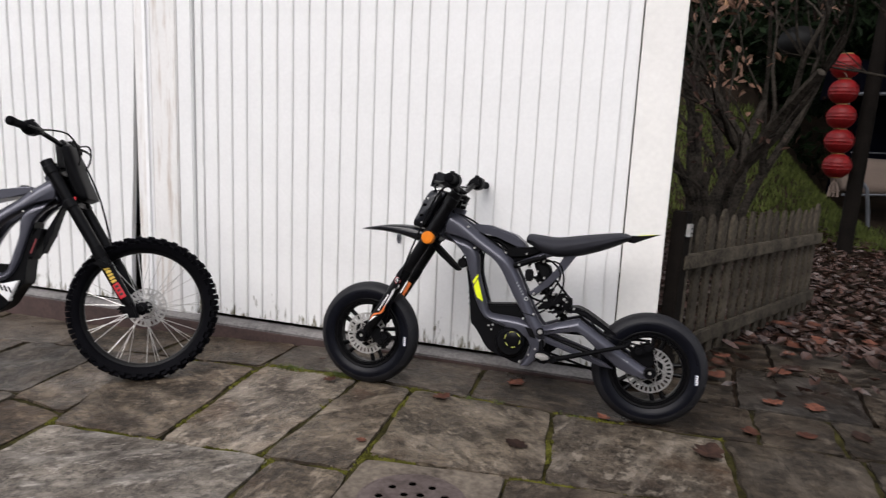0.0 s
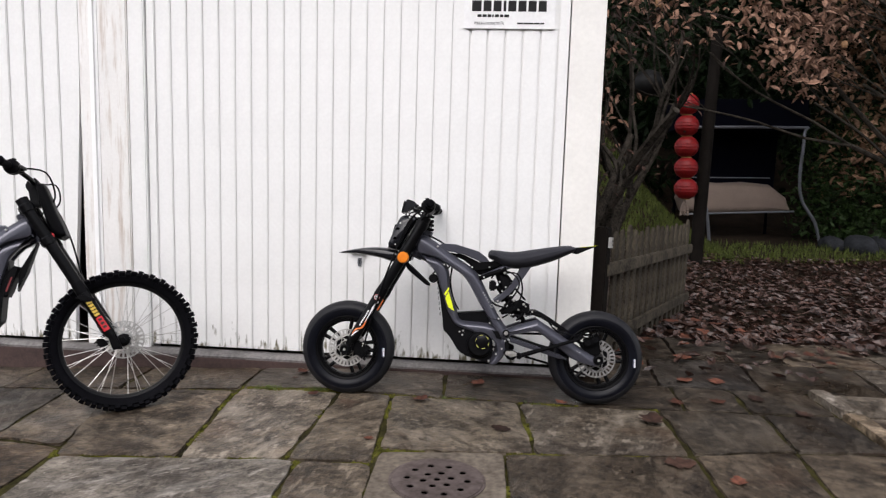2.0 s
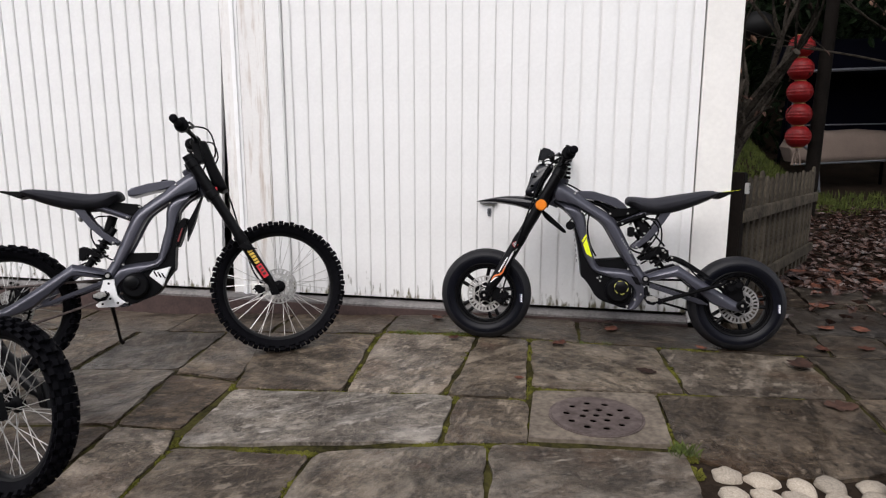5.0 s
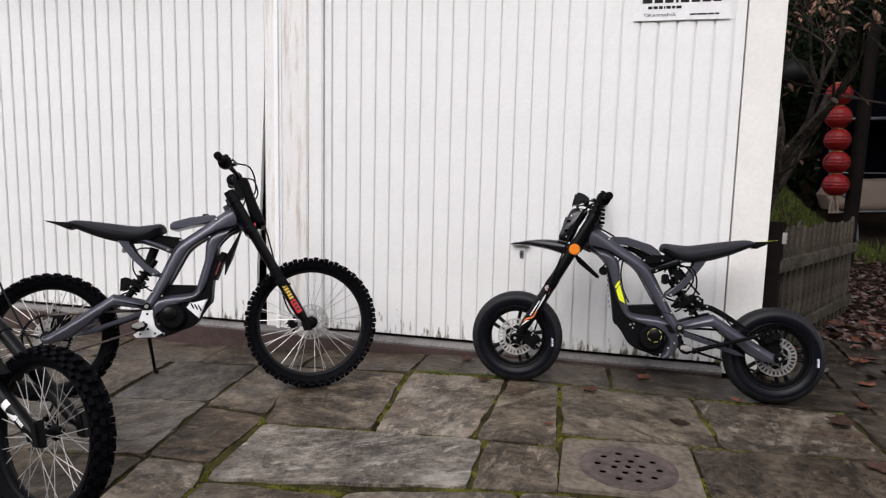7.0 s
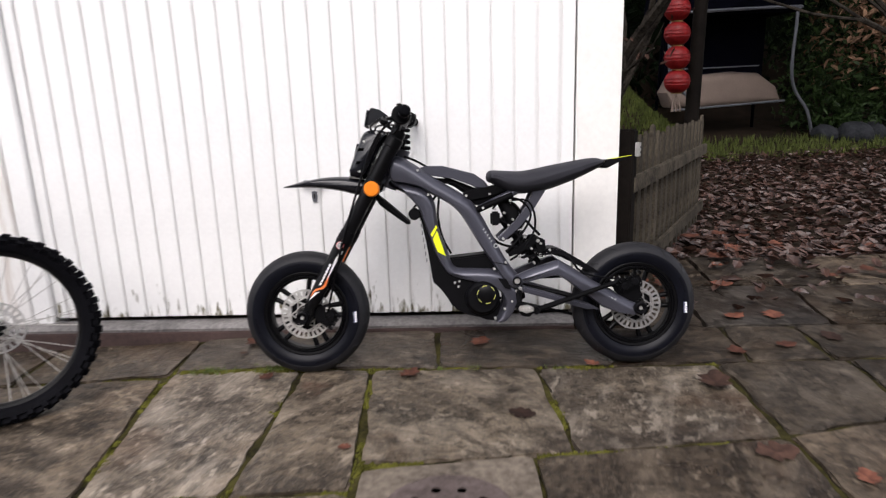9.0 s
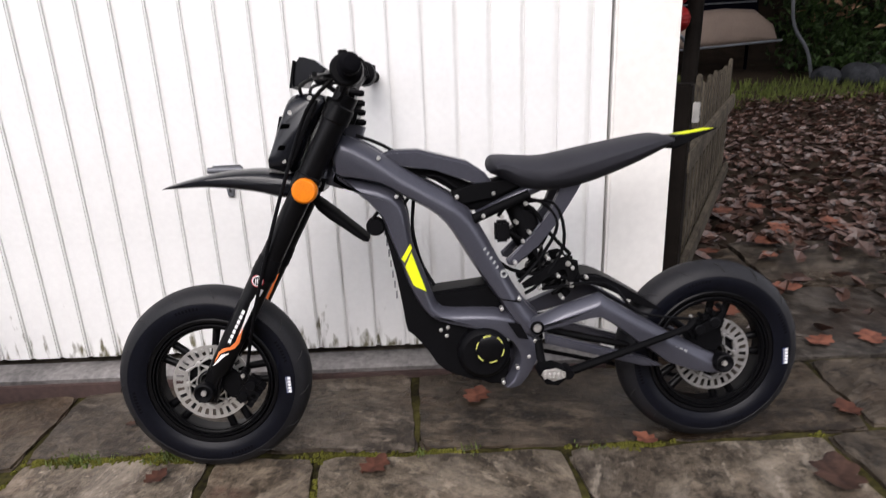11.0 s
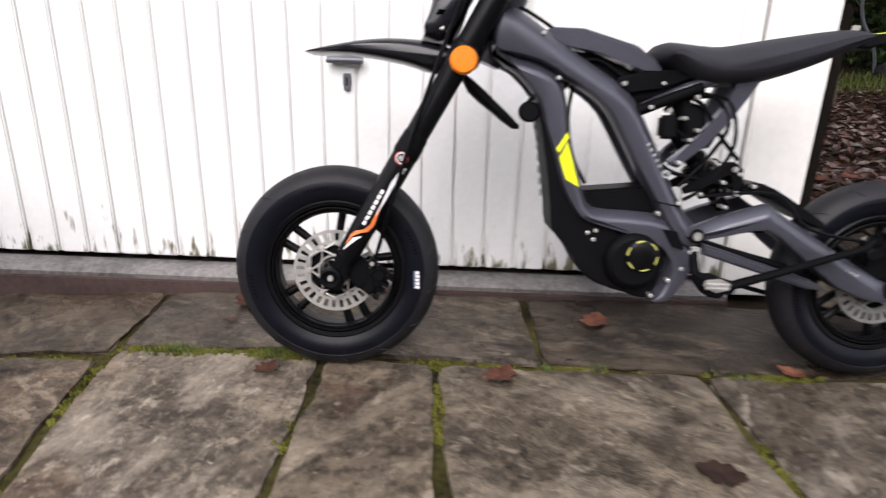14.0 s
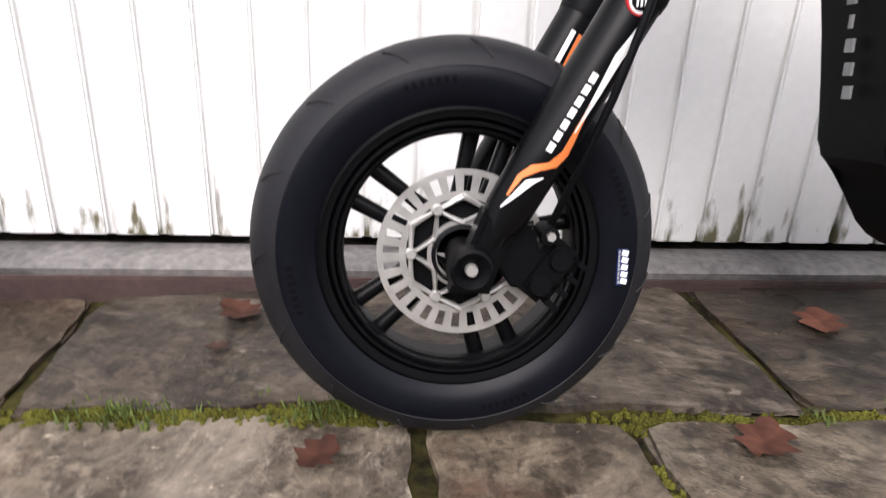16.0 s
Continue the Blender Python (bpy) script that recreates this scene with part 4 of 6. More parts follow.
def motorbike(m, label, big=False, fork=""):
    bike = holder("motorbike", m, label=label, category="motorbike", group="motorbikes at the garage")
    dz, dp = (0.115, 0.095) if big else (0.0, 0.0)
    rf, rb, span = (0.3145 if fork else 0.3337, 0.301, 1.2225) if big else (0.2312, 0.2294, 1.2225)
    up = Matrix.Translation((-0.002, 0, 0.134)) @ pose(0, 0, 0, 0, 2.65, 0) if big else Matrix()
    back = 0.30 if fork else 0.0
    if fork:
        up = Matrix.Translation((back, 0, 0)) @ up
    if big:
        wheel_spoked(bike, 0, rf, rf, "front_wheel", "wire-spoked front wheel", disc_side=0 if fork else -1)
        wheel_spoked(bike, span + back, rb, rb, "rear_wheel", "wire-spoked rear wheel", sprocket=True)
    else:
        wheel_alloy(bike, 0, rf, rf, "front_wheel", "black cast front wheel with five double spokes")
        wheel_alloy(bike, span, rb, rb, "rear_wheel", "black cast rear wheel with five double spokes", "dull_steel")
    # frame
    for s in (-1, 1):
        part("upper_spar", spar(UPPER, s * 0.032, s * 0.080, 0.024), "frame", bike, at=up)
        low = part("lower_spar", spar(LOWER, s * 0.031, s * 0.075, 0.018, 0.007), "frame", bike, at=up)
    part("head_tube", tube([(0.372, 0, 0.83), (0.315, 0, 0.69)], 0.036, 20, smooth=0), "frame", bike, at=up)
    part("belly_cover", prism(BELLY, -0.058, 0.058, 0.012, 2), "plastic", bike, "black battery and motor cover", at=up)
    part("battery_tray", prism([(0.535, 0.425), (0.70, 0.44), (0.73, 0.36), (0.56, 0.36)], -0.045, 0.045, 0.006), "plastic", bike, at=up)
    motor = part("motor", lathe([(0, -0.088), (0.050, -0.088), (0.060, -0.080), (0.063, -0.070), (0.063, 0.070), (0.060, 0.080), (0.050, 0.088), (0, 0.088)], 40, (0.655, 0, 0.278), closed=False), "plastic", bike, at=up)
    for s in (-1, 1):
        part("motor_cap", lathe([(0, s * 0.100), (0.026, s * 0.100), (0.033, s * 0.096), (0.034, s * 0.080)], 32, (0.667, 0, 0.294), closed=False), "black", motor)
    if not big:
        arc = prism([(0.0308 * math.cos(a), 0.0308 * math.sin(a)) for a in np.linspace(-0.28, 0.28, 7)] + [(0.0335 * math.cos(a), 0.0335 * math.sin(a)) for a in np.linspace(0.28, -0.28, 7)], -0.0995, -0.094, 0)
        along("yellow_mark", arc, "paleyellow", motor, [Matrix.Translation((0.667, 0, 0.294)) @ pose(0, 0, 0, 0, 18 + 60 * i, 0) for i in range(6)])
    else:
        part("guard_plate", prism([(0.492, 0.352), (0.575, 0.338), (0.590, 0.318), (0.535, 0.262)], 0.040, 0.0795, 0.004), "white", motor, "white side guard")
        for i in range(3):
            part("guard_slot", box(0.528 + 0.017 * i, 0.0795, 0.312 + 0.006 * i, 0.007, 0.0020, 0.030, 0, turn=pose(0, 0, 0, 0, 25, 0)), "plastic", motor)
        part("bracket", prism([(0.742, 0.318), (0.788, 0.318), (0.806, 0.268), (0.788, 0.232), (0.832, 0.206), (0.820, 0.192), (0.740, 0.186), (0.702, 0.204), (0.738, 0.236)], 0.078, 0.094, 0.004), "white", motor, "white bracket plate")
        for x, z in ((0.766, 0.300), (0.783, 0.262), (0.766, 0.228), (0.735, 0.205), (0.800, 0.207)):
            part("bracket_bolt", lathe([(0, 0.0965), (0.0040, 0.0965), (0.0055, 0.094), (0.0055, 0.09)], 10, (x, 0, z), closed=False), "matt", motor)
    part("seat", pillow(SEAT, 0.098, 2.3), "vinyl", bike, "black padded seat", at=up)
    level = [(0.425, 0.752), (0.440, 0.772), (0.47, 0.775), (0.56, 0.765), (0.64, 0.748), (0.655, 0.735), (0.655, 0.712), (0.63, 0.706), (0.56, 0.722), (0.45, 0.738)]
    lid = part("tank_cover", prism(level if big else COVER, -0.050, 0.050, 0.007, 0, 3), "frame", bike, at=up)
    if big:
        part("latch", prism([(0.470, 0.770), (0.476, 0.784), (0.500, 0.784), (0.512, 0.766)], -0.018, 0.018, 0.003), "matt", lid)
    tail = part("tail", prism([(1.06, 0.745), (1.10, 0.766), (1.15, 0.769), (1.222, 0.780), (1.155, 0.752), (1.12, 0.735)], -0.042, 0.042, 0.006), "plastic", bike, at=up)
    if not big:
        part("tail_stripe", prism([(1.135, 0.7665), (1.214, 0.7775), (1.214, 0.7797), (1.135, 0.7693)], -0.028, 0.028, 0), "yellow", tail)
    # subframe
    for s in (-1, 1):
        part("seat_rail", tube([(0.655, s * 0.045, 0.603), (0.80, s * 0.05, 0.668), (1.06, s * 0.045, 0.745)], 0.013, 10), "frame", bike, at=up)
        strut = prism([(0.716, 0.496), (0.720, 0.485), (0.738, 0.480), (0.792, 0.527), (0.836, 0.577), (0.866, 0.622), (0.884, 0.650), (0.910, 0.692), (0.846, 0.692), (0.846, 0.648), (0.826, 0.604), (0.782, 0.556)], s * 0.058, s * 0.038, 0.005)
        part("seat_strut", strut, "frame", bike, at=up)
    if not big:
        part("seam", prism([(0.688, 0.4085), (0.744, 0.3985), (0.744, 0.4015), (0.688, 0.4115)], -0.0812, -0.070, 0), "plastic", bike)
        # Flat dark piece on the spar, in place of a hollow's shade.
        part("recess", prism([(0.712, 0.350), (0.742, 0.346), (0.762, 0.306), (0.736, 0.312)], -0.0805, -0.070, 0), "plastic", bike)
        part("hugger", prism([(0.885, 0.440), (0.915, 0.452), (0.955, 0.440), (1.035, 0.392), (1.09, 0.352), (1.03, 0.372), (0.95, 0.415)], -0.055, 0.055, 0.006, 2), "plastic", bike, "black plastic mudguard over the swingarm")
        part("wiring_box", prism([(0.735, 0.585), (0.750, 0.622), (0.790, 0.610), (0.800, 0.565), (0.760, 0.545)], -0.040, 0.030, 0.008), "plastic", bike)
        part("loom", prism([(0.475, 0.722), (0.56, 0.712), (0.645, 0.676), (0.672, 0.628), (0.625, 0.640), (0.56, 0.690), (0.49, 0.715)], -0.022, 0.022, 0.006), "plastic", bike)
        part("connector", box(0.708, -0.052, 0.566, 0.034, 0.03, 0.050, 0.006), "plastic", bike)
        part("relay", box(0.800, -0.035, 0.545, 0.03, 0.03, 0.045, 0.006, turn=pose(0, 0, 0, 0, 30, 0)), "plastic", bike)
        part("horn", lathe([(0, -0.052), (0.018, -0.052), (0.022, -0.046), (0.022, -0.03), (0.010, -0.022)], 20, (0.415, 0, 0.590), closed=False), "plastic", bike)
        for pts in (((0.42, -0.055, 0.748), (0.50, -0.035, 0.70), (0.56, -0.030, 0.700), (0.62, -0.03, 0.66)), ((0.385, -0.045, 0.80), (0.44, -0.02, 0.775), (0.52, -0.015, 0.725), (0.60, -0.02, 0.69)),
                    ((0.47, -0.050, 0.62), (0.505, -0.035, 0.66), (0.50, -0.03, 0.58), (0.515, -0.03, 0.50), (0.545, -0.035, 0.44)), ((0.44, -0.045, 0.64), (0.415, -0.045, 0.615), (0.41, -0.045, 0.60)),
                    ((0.70, -0.05, 0.60), (0.735, -0.055, 0.635), (0.80, -0.055, 0.63), (0.838, -0.055, 0.575), (0.80, -0.05, 0.50), (0.745, -0.05, 0.44))):
            part("cable", tube(pts, 0.0042, 7), "plastic", bike)
        part("chain_slider", tube([(0.80, -0.03, 0.315), (1.06, -0.035, 0.250)], 0.009, 8, smooth=0), "plastic", bike)
        for x, z in ((0.708, 0.60), (0.742, 0.585), (0.772, 0.560), (0.815, 0.495), (0.838, 0.452), (0.872, 0.470), (0.792, 0.425), (0.756, 0.540), (0.848, 0.398), (0.905, 0.445), (0.764, 0.628), (0.690, 0.655)):
            part("bolt", lathe([(0, -0.0665), (0.003, -0.0665), (0.0045, -0.065), (0.0045, -0.03)], 10, (x, 0, z), closed=False), "steel", bike)
        for pts in (((0.70, -0.045, 0.575), (0.75, -0.05, 0.545), (0.79, -0.05, 0.50), (0.80, -0.045, 0.44)), ((0.72, -0.04, 0.64), (0.78, -0.045, 0.615), (0.82, -0.05, 0.555), (0.87, -0.045, 0.50)), ((0.69, -0.04, 0.50), (0.73, -0.045, 0.47), (0.80, -0.05, 0.455), (0.88, -0.05, 0.44))):
            part("cable", tube(pts, 0.0048, 7), "matt", bike)
        for s in (-1, 1):
            part("rocker", prism([(0.752, 0.436), (0.758, 0.424), (0.800, 0.436), (0.846, 0.470), (0.858, 0.470), (0.866, 0.420), (0.880, 0.420), (0.876, 0.486), (0.862, 0.496), (0.842, 0.494)], s * 0.056, s * 0.044, 0.003), "matt", bike)
        part("link_bolt", lathe([(0, -0.0620), (0.0052, -0.0620), (0.0066, -0.0600), (0.0066, 0.0600)], 12, (0.862, 0, 0.480), closed=False), "steel", bike)
        part("link_bolt", lathe([(0, -0.0620), (0.0052, -0.0620), (0.0066, -0.0600), (0.0066, 0.0600)], 12, (0.870, 0, 0.428), closed=False), "steel", bike)
        part("rail_cover", prism([(0.590, 0.640), (0.596, 0.664), (0.640, 0.676), (0.770, 0.690), (0.776, 0.674), (0.690, 0.646), (0.612, 0.630)], -0.058, 0.0, 0.005), "matt", bike)
        part("tie_bar", tube([(0.642, -0.060, 0.598), (0.700, -0.062, 0.622), (0.772, -0.060, 0.650)], 0.0115, 10), "matt", bike)
        part("stand_boss", lathe([(0, -0.142), (0.012, -0.142), (0.014, -0.136), (0.014, -0.10)], 16, (0.842, 0, 0.237), closed=False), "plastic", bike)
    part("controller_box", prism([(0.60, 0.640), (0.61, 0.667), (0.73, 0.690), (0.80, 0.675), (0.70, 0.625), (0.64, 0.615)], -0.04, 0.04, 0.006), "plastic", bike, at=up)
    # shock and link
    shock = part("shock", tube([(0.735, 0, 0.565), (0.868, 0, 0.390)], 0.016, 14, smooth=0), "plastic", bike, at=up)
    part("spring", coil((0.765, 0, 0.525), (0.85, 0, 0.412), 0.028, 0.0055, 6), "black", shock)
    part("reservoir", tube([(0.74, -0.02, 0.625), (0.775, -0.02, 0.54)], 0.022, 14, smooth=0), "plastic", shock)
    part("hose", tube([(0.745, -0.03, 0.625), (0.83, -0.055, 0.625), (0.852, -0.06, 0.53), (0.80, -0.05, 0.44), (0.76, -0.045, 0.41)], 0.004, 6), "plastic", shock)
    for s in (-1, 1):
        part("link_plate", prism([(0.795, 0.440), (0.870, 0.487), (0.892, 0.480), (0.897, 0.420), (0.870, 0.425), (0.862, 0.455), (0.805, 0.425)], s * 0.032, s * 0.022, 0.003), "plastic", shock)

    # swingarm falls to the rear axle
    def drop(p):
        k = min(1, max(0, (p[0] - 0.79) / (1.255 - 0.79)))
        return (p[0] + back + (span - 1.252) * k, p[1] + dp * (1 - k) + (rb - 0.230) * k)
    for s in (-1, 1):
        arm = part("swingarm", spar([drop(p) for p in SWING], s * 0.060, s * 0.100, 0.020, 0.006), "frame", bike)
        lower = [drop(p) for p in ((0.80, 0.322), (1.06, 0.247), (1.10, 0.225), (1.05, 0.228), (0.80, 0.298))]
        part("lower_stay", prism(lower, s * 0.094, s * 0.070, 0.005), "frame", arm)
    part("pivot_bolt", lathe([(0, -0.105), (0.0085, -0.105), (0.0105, -0.101), (0.0105, 0.101), (0.0085, 0.105), (0, 0.105)], 16, (0.779, 0, 0.340 + dp), closed=False), "steel", bike)
    for s in (-1, 1):
        part("pivot_ring", lathe([(0.011, s * 0.1030), (0.0155, s * 0.1020), (0.0165, s * 0.098), (0.011, s * 0.098)], 20, (0.779, 0, 0.340 + dp)), "matt", bike)
    dots = [(0.433, 0.748), (0.605, 0.652), (0.664, 0.606), (0.735, 0.492), (0.742, 0.405), (0.70, 0.383), (0.778, 0.300), (0.762, 0.262), (0.735, 0.235), (0.700, 0.200), (0.468, 0.660), (0.555, 0.335), (0.572, 0.340), (0.568, 0.32)]
    for s in (-1, 1):
        places = [up @ Matrix.Translation((x, s * (0.0595 if z < 0.42 and x < 0.60 else 0.0765), z)) for x, z in dots]
        along("bolt", lathe([(0, s * 0.0015), (0.003, s * 0.0015), (0.0048, 0.0), (0.0048, -s * 0.02)], 10, closed=False), "steel", bike, places)
    # chain on the right side
    zc, ze = 0.29 + dp, rb
    part("chain", tube([(0.70, 0.05, zc + 0.035), (span, 0.052, ze + 0.104)], 0.006, 6, smooth=0, bm=tube([(0.70, 0.05, zc - 0.03), (span, 0.052, ze - 0.104)], 0.006, 6, smooth=0)), "plastic" if not big else "iron", bike)
    # fork
    top = Vector((0.405, 0, 1.0)) if big else Vector((0.374, 0, 0.888))
    bottom = Vector((0.002, 0, rf - 0.010)) if not big else Vector((0.02, 0, rf - 0.02))
    if fork:
        top, bottom = Vector((0.62, 0, 0.74)), Vector((-0.09, 0, rf + 0.012))
    split = 0.60 if not big else 0.645
    for s in (-1, 1):
        leg, cut, low_end = fork_leg(bike, s, top, bottom, split)
        foot = prism([(low_end.x - 0.022, low_end.z - 0.018), (low_end.x + 0.02, low_end.z - 0.02), (low_end.x + 0.045, low_end.z + 0.06), (low_end.x + 0.012, low_end.z + 0.07)], s * 0.100, s * 0.066, 0.006)
        part("axle_clamp", foot, "black", leg)
        ax = (bottom - cut).normalized()
        across = Vector((ax.z, 0, -ax.x))
        if not big:
            part("white_stripe", wrapped(cut, bottom, s, [(0.045, -0.0170, -0.0085), (0.17, -0.0125, -0.003), (0.32, -0.0122, -0.007), (0.43, -0.0105, -0.009)]), "white", leg)
            part("orange_stripe", wrapped(cut, bottom, s, [(0.33, -0.0095, -0.0075), (0.50, -0.018, -0.009), (0.55, -0.0133, -0.003), (0.585, 0.0, 0.0105), (0.632, 0.011, 0.016), (0.707, 0.014, 0.0155)]), "orange", leg)
            part("white_flash", wrapped(cut, bottom, s, [(0.60, -0.0075, -0.006), (0.633, -0.001, 0.0074), (0.749, 0.0135, 0.0149)]), "white", leg)
            part("inner_stripe", wrapped(cut, bottom, s, [(0.05, -0.018, -0.004), (0.22, -0.020, -0.008), (0.36, -0.020, -0.012)], inner=True), "orange", leg)
            part("inner_flash", wrapped(cut, bottom, s, [(0.05, 0.000, 0.006), (0.30, -0.004, 0.003)], inner=True), "white", leg)
            for i in range(7):
                a = 0.245 + 0.041 * i
                part("lettering", wrapped(cut, bottom, s, [(a, 0.0, 0.0065), (a + 0.031, 0.0, 0.0065)]), "white", leg)
            c = cut.lerp(bottom, -0.005) + across * 0.003
            part("badge", lathe([(0, s * 0.1128), (0.010, s * 0.1126), (0.0115, s * 0.10)], 20, (c.x, 0, c.z), closed=False), "black", leg)
            part("badge_ring", lathe([(0.0100, s * 0.1130), (0.0120, s * 0.1128), (0.0120, s * 0.10), (0.0100, s * 0.10)], 24, (c.x, 0, c.z)), "white", leg)
            part("badge_rim", lathe([(0.0122, s * 0.1124), (0.0138, s * 0.1122), (0.0138, s * 0.10), (0.0122, s * 0.10)], 24, (c.x, 0, c.z)), "red", leg)
            for i in range(3):
                part("badge_print", box(c.x - 0.004 + 0.004 * i, s * 0.1130, c.z, 0.0018, 0.001, 0.011, 0), "white", leg)
        else:
            if fork:
                for a0, a1, u0, v0, u1, v1, mt in ((0.30, 0.40, -0.020, 0.020, -0.020, 0.020, "white"), (0.44, 0.60, -0.022, -0.006, -0.004, 0.016, "white"), (0.72, 0.95, -0.020, -0.010, -0.013, -0.006, "white")):
                    part("decal", wrapped(cut, bottom, s, [(a0, u0, v0), (a1, u1, v1)]), mt, leg)
                for i in range(6):
                    part("lettering", wrapped(cut, bottom, s, [(0.56 + 0.032 * i, 0.002, 0.013), (0.582 + 0.032 * i, 0.002, 0.013)]), "white", leg)
                continue
            part("decal", wrapped(cut, bottom, s, [(0.44, -0.014, 0.014), (0.70, -0.014, 0.014)]), "red", leg)
            for i in range(5):
                a = 0.14 + 0.058 * i
                part("lettering", wrapped(cut, bottom, s, [(a, -0.012, 0.010), (a + 0.042, -0.009, 0.013)], 0.0008), "gold", leg)
            for i in range(3):
                a = 0.47 + 0.07 * i
                part("lettering", wrapped(cut, bottom, s, [(a, -0.007, 0.009), (a + 0.04, -0.007, 0.009)], 0.0012), "rust", leg)
    for k in (0.06, 0.28):
        c = top.lerp(bottom, k)
        way = (bottom - top).normalized()
        bridge = part("fork_clamp", prism([(c.x - 0.022, c.z - 0.012), (c.x + 0.032, c.z - 0.024), (c.x + 0.042, c.z + 0.002), (c.x - 0.014, c.z + 0.014)], -0.066, 0.066, 0.008), "black", bike)
        for s in (-1, 1):
            y = Vector((0, s * 0.085, 0))
            part("collar", tube([c + y - way * 0.020, c + y - way * 0.017, c + y + way * 0.017, c + y + way * 0.020], [0.0280, 0.0305, 0.0305, 0.0280], 22, smooth=0), "black", bridge)
    # mask, lamp, bars
    plate = [(0.196, 0.712), (0.232, 0.82), (0.270, 0.945), (0.288, 0.962), (0.308, 0.945), (0.288, 0.82), (0.252, 0.708)]
    mask = part("headlight_mask", pillow(plate if big else MASK, 0.082, 4.0, 2), "plastic" if big else "cowl", bike, "black headlight cowl", at=up)
    if not big:
        part("headlamp", prism([(0.196, 0.775), (0.216, 0.850), (0.240, 0.850), (0.215, 0.770)], -0.05, 0.05, 0.008), "cowl", mask)
    if not big:
        dots = [(0.247, 0.855), (0.222, 0.795), (0.292, 0.885), (0.225, 0.752)]
        for s in (-1, 1):
            along("bolt", lathe([(0, s * 0.002), (0.004, s * 0.002), (0.006, 0.0), (0.006, -s * 0.02)], 10, closed=False), "steel", mask, [Matrix.Translation((x, s * 0.0785, z)) for x, z in dots])
        for s in (-1, 1):
            # Black slips on the cowl, painted shade for its slots.
            for x, z, long in ((0.222, 0.822, 0.024), (0.212, 0.776, 0.020)):
                part("slot", prism([(x, z), (x + 0.006, z + 0.011), (x + long, z + 0.010), (x + long - 0.004, z)], s * 0.083, s * 0.074, 0.001), "pit", mask)
            part("edge_strip", prism([(0.300, 0.884), (0.310, 0.880), (0.258, 0.770), (0.240, 0.738), (0.233, 0.744), (0.250, 0.775)], s * 0.0865, s * 0.072, 0.002), "black", mask)
        part("lamp_lens", prism([(0.184, 0.728), (0.190, 0.742), (0.236, 0.735), (0.232, 0.722)], -0.060, 0.060, 0.003), "dull_steel", mask, "clear lamp lens under the cowl")
        blade = [(-0.058, 0.700), (0.02, 0.722), (0.108, 0.734), (0.20, 0.730), (0.262, 0.705), (0.246, 0.671), (0.207, 0.665), (0.144, 0.682), (0.041, 0.697)]
        part("front_fender", pillow(blade, 0.062, 3.0, 3, 6, 0.02), "cowl", bike, "glossy black front mudguard")
        part("mud_flap", pillow([(0.270, 0.668), (0.300, 0.650), (0.350, 0.606), (0.396, 0.562), (0.384, 0.552), (0.335, 0.588), (0.285, 0.628)], 0.042, 3.0, 2, 5, 0.02), "matt", bike)
        lamp = part("side_reflector", lathe([(0, -0.1275), (0.023, -0.1270), (0.0265, -0.124), (0.028, -0.119), (0.028, -0.10)], 32, (0.270, 0, 0.687), closed=False), "amber", bike, "round amber reflector")
        part("bracket", box(0.277, -0.10, 0.69, 0.02, 0.03, 0.02, 0.004), "plastic", lamp)
    else:
        part("mud_flap", prism([(0.315, 0.70), (0.400, 0.56), (0.41, 0.47), (0.37, 0.55)], -0.035, 0.035, 0.005), "plastic", bike, at=up)
        part("leg_guard", prism([(0.10, 0.53), (0.17, 0.56), (0.19, 0.54), (0.14, 0.52)], 0.07, 0.12, 0.004), "plastic", bike)
    if big and not fork:
        front = part("battery_front", prism([(0.418, 0.694), (0.440, 0.700), (0.490, 0.640), (0.490, 0.560), (0.466, 0.560), (0.456, 0.582)], -0.050, 0.056, 0.006), "plastic", bike)
        part("red_decal", prism([(0.444, 0.648), (0.449, 0.650), (0.472, 0.586), (0.466, 0.582)], 0.0545, 0.0572, 0), "darkred", front)
        holder_plate = part("tail_bracket", prism([(0.872, 0.775), (0.894, 0.772), (0.906, 0.716), (0.890, 0.706), (0.884, 0.722)], -0.012, 0.012, 0.002), "matt", bike)
        part("tail_reflector", box(0.905, 0, 0.712, 0.012, 0.040, 0.022, 0.003), "dull_steel", holder_plate, "small grey reflector")
        part("hose_clip", box(0.279, 0.092, 0.83, 0.010, 0.012, 0.022, 0.002), "red", bike, "small red hose clip")
    rise = 0.072 if big else 0.0
    bx, bz = (0.410 if big else 0.392) + back, 0.928 + dz + rise
    if fork:
        bx, bz = bx + 0.32, bz - 0.10
    tip = 0.0 if big else 0.026
    bar = part("handlebar", tube([(bx + 0.02, -0.385, bz), (bx, -0.20, bz + 0.004), (0.372 + back, -0.10, bz - 0.022), (0.366 + back, -0.05, bz - 0.03), (0.366 + back, 0.05, bz - 0.03), (0.372 + back, 0.10, bz - 0.022), (bx, 0.20, bz + 0.004 + 0.5 * tip), (bx + 0.02, 0.385, bz + tip)], 0.011, 12), "black", bike)
    part("stem", prism([(0.335 + back, 0.86 + dz), (0.375 + back, 0.855 + dz), (0.392 + back, bz - 0.025), (0.36 + back, bz - 0.005), (0.345 + back, bz - 0.02)], -0.035, 0.035, 0.006), "black", bar)
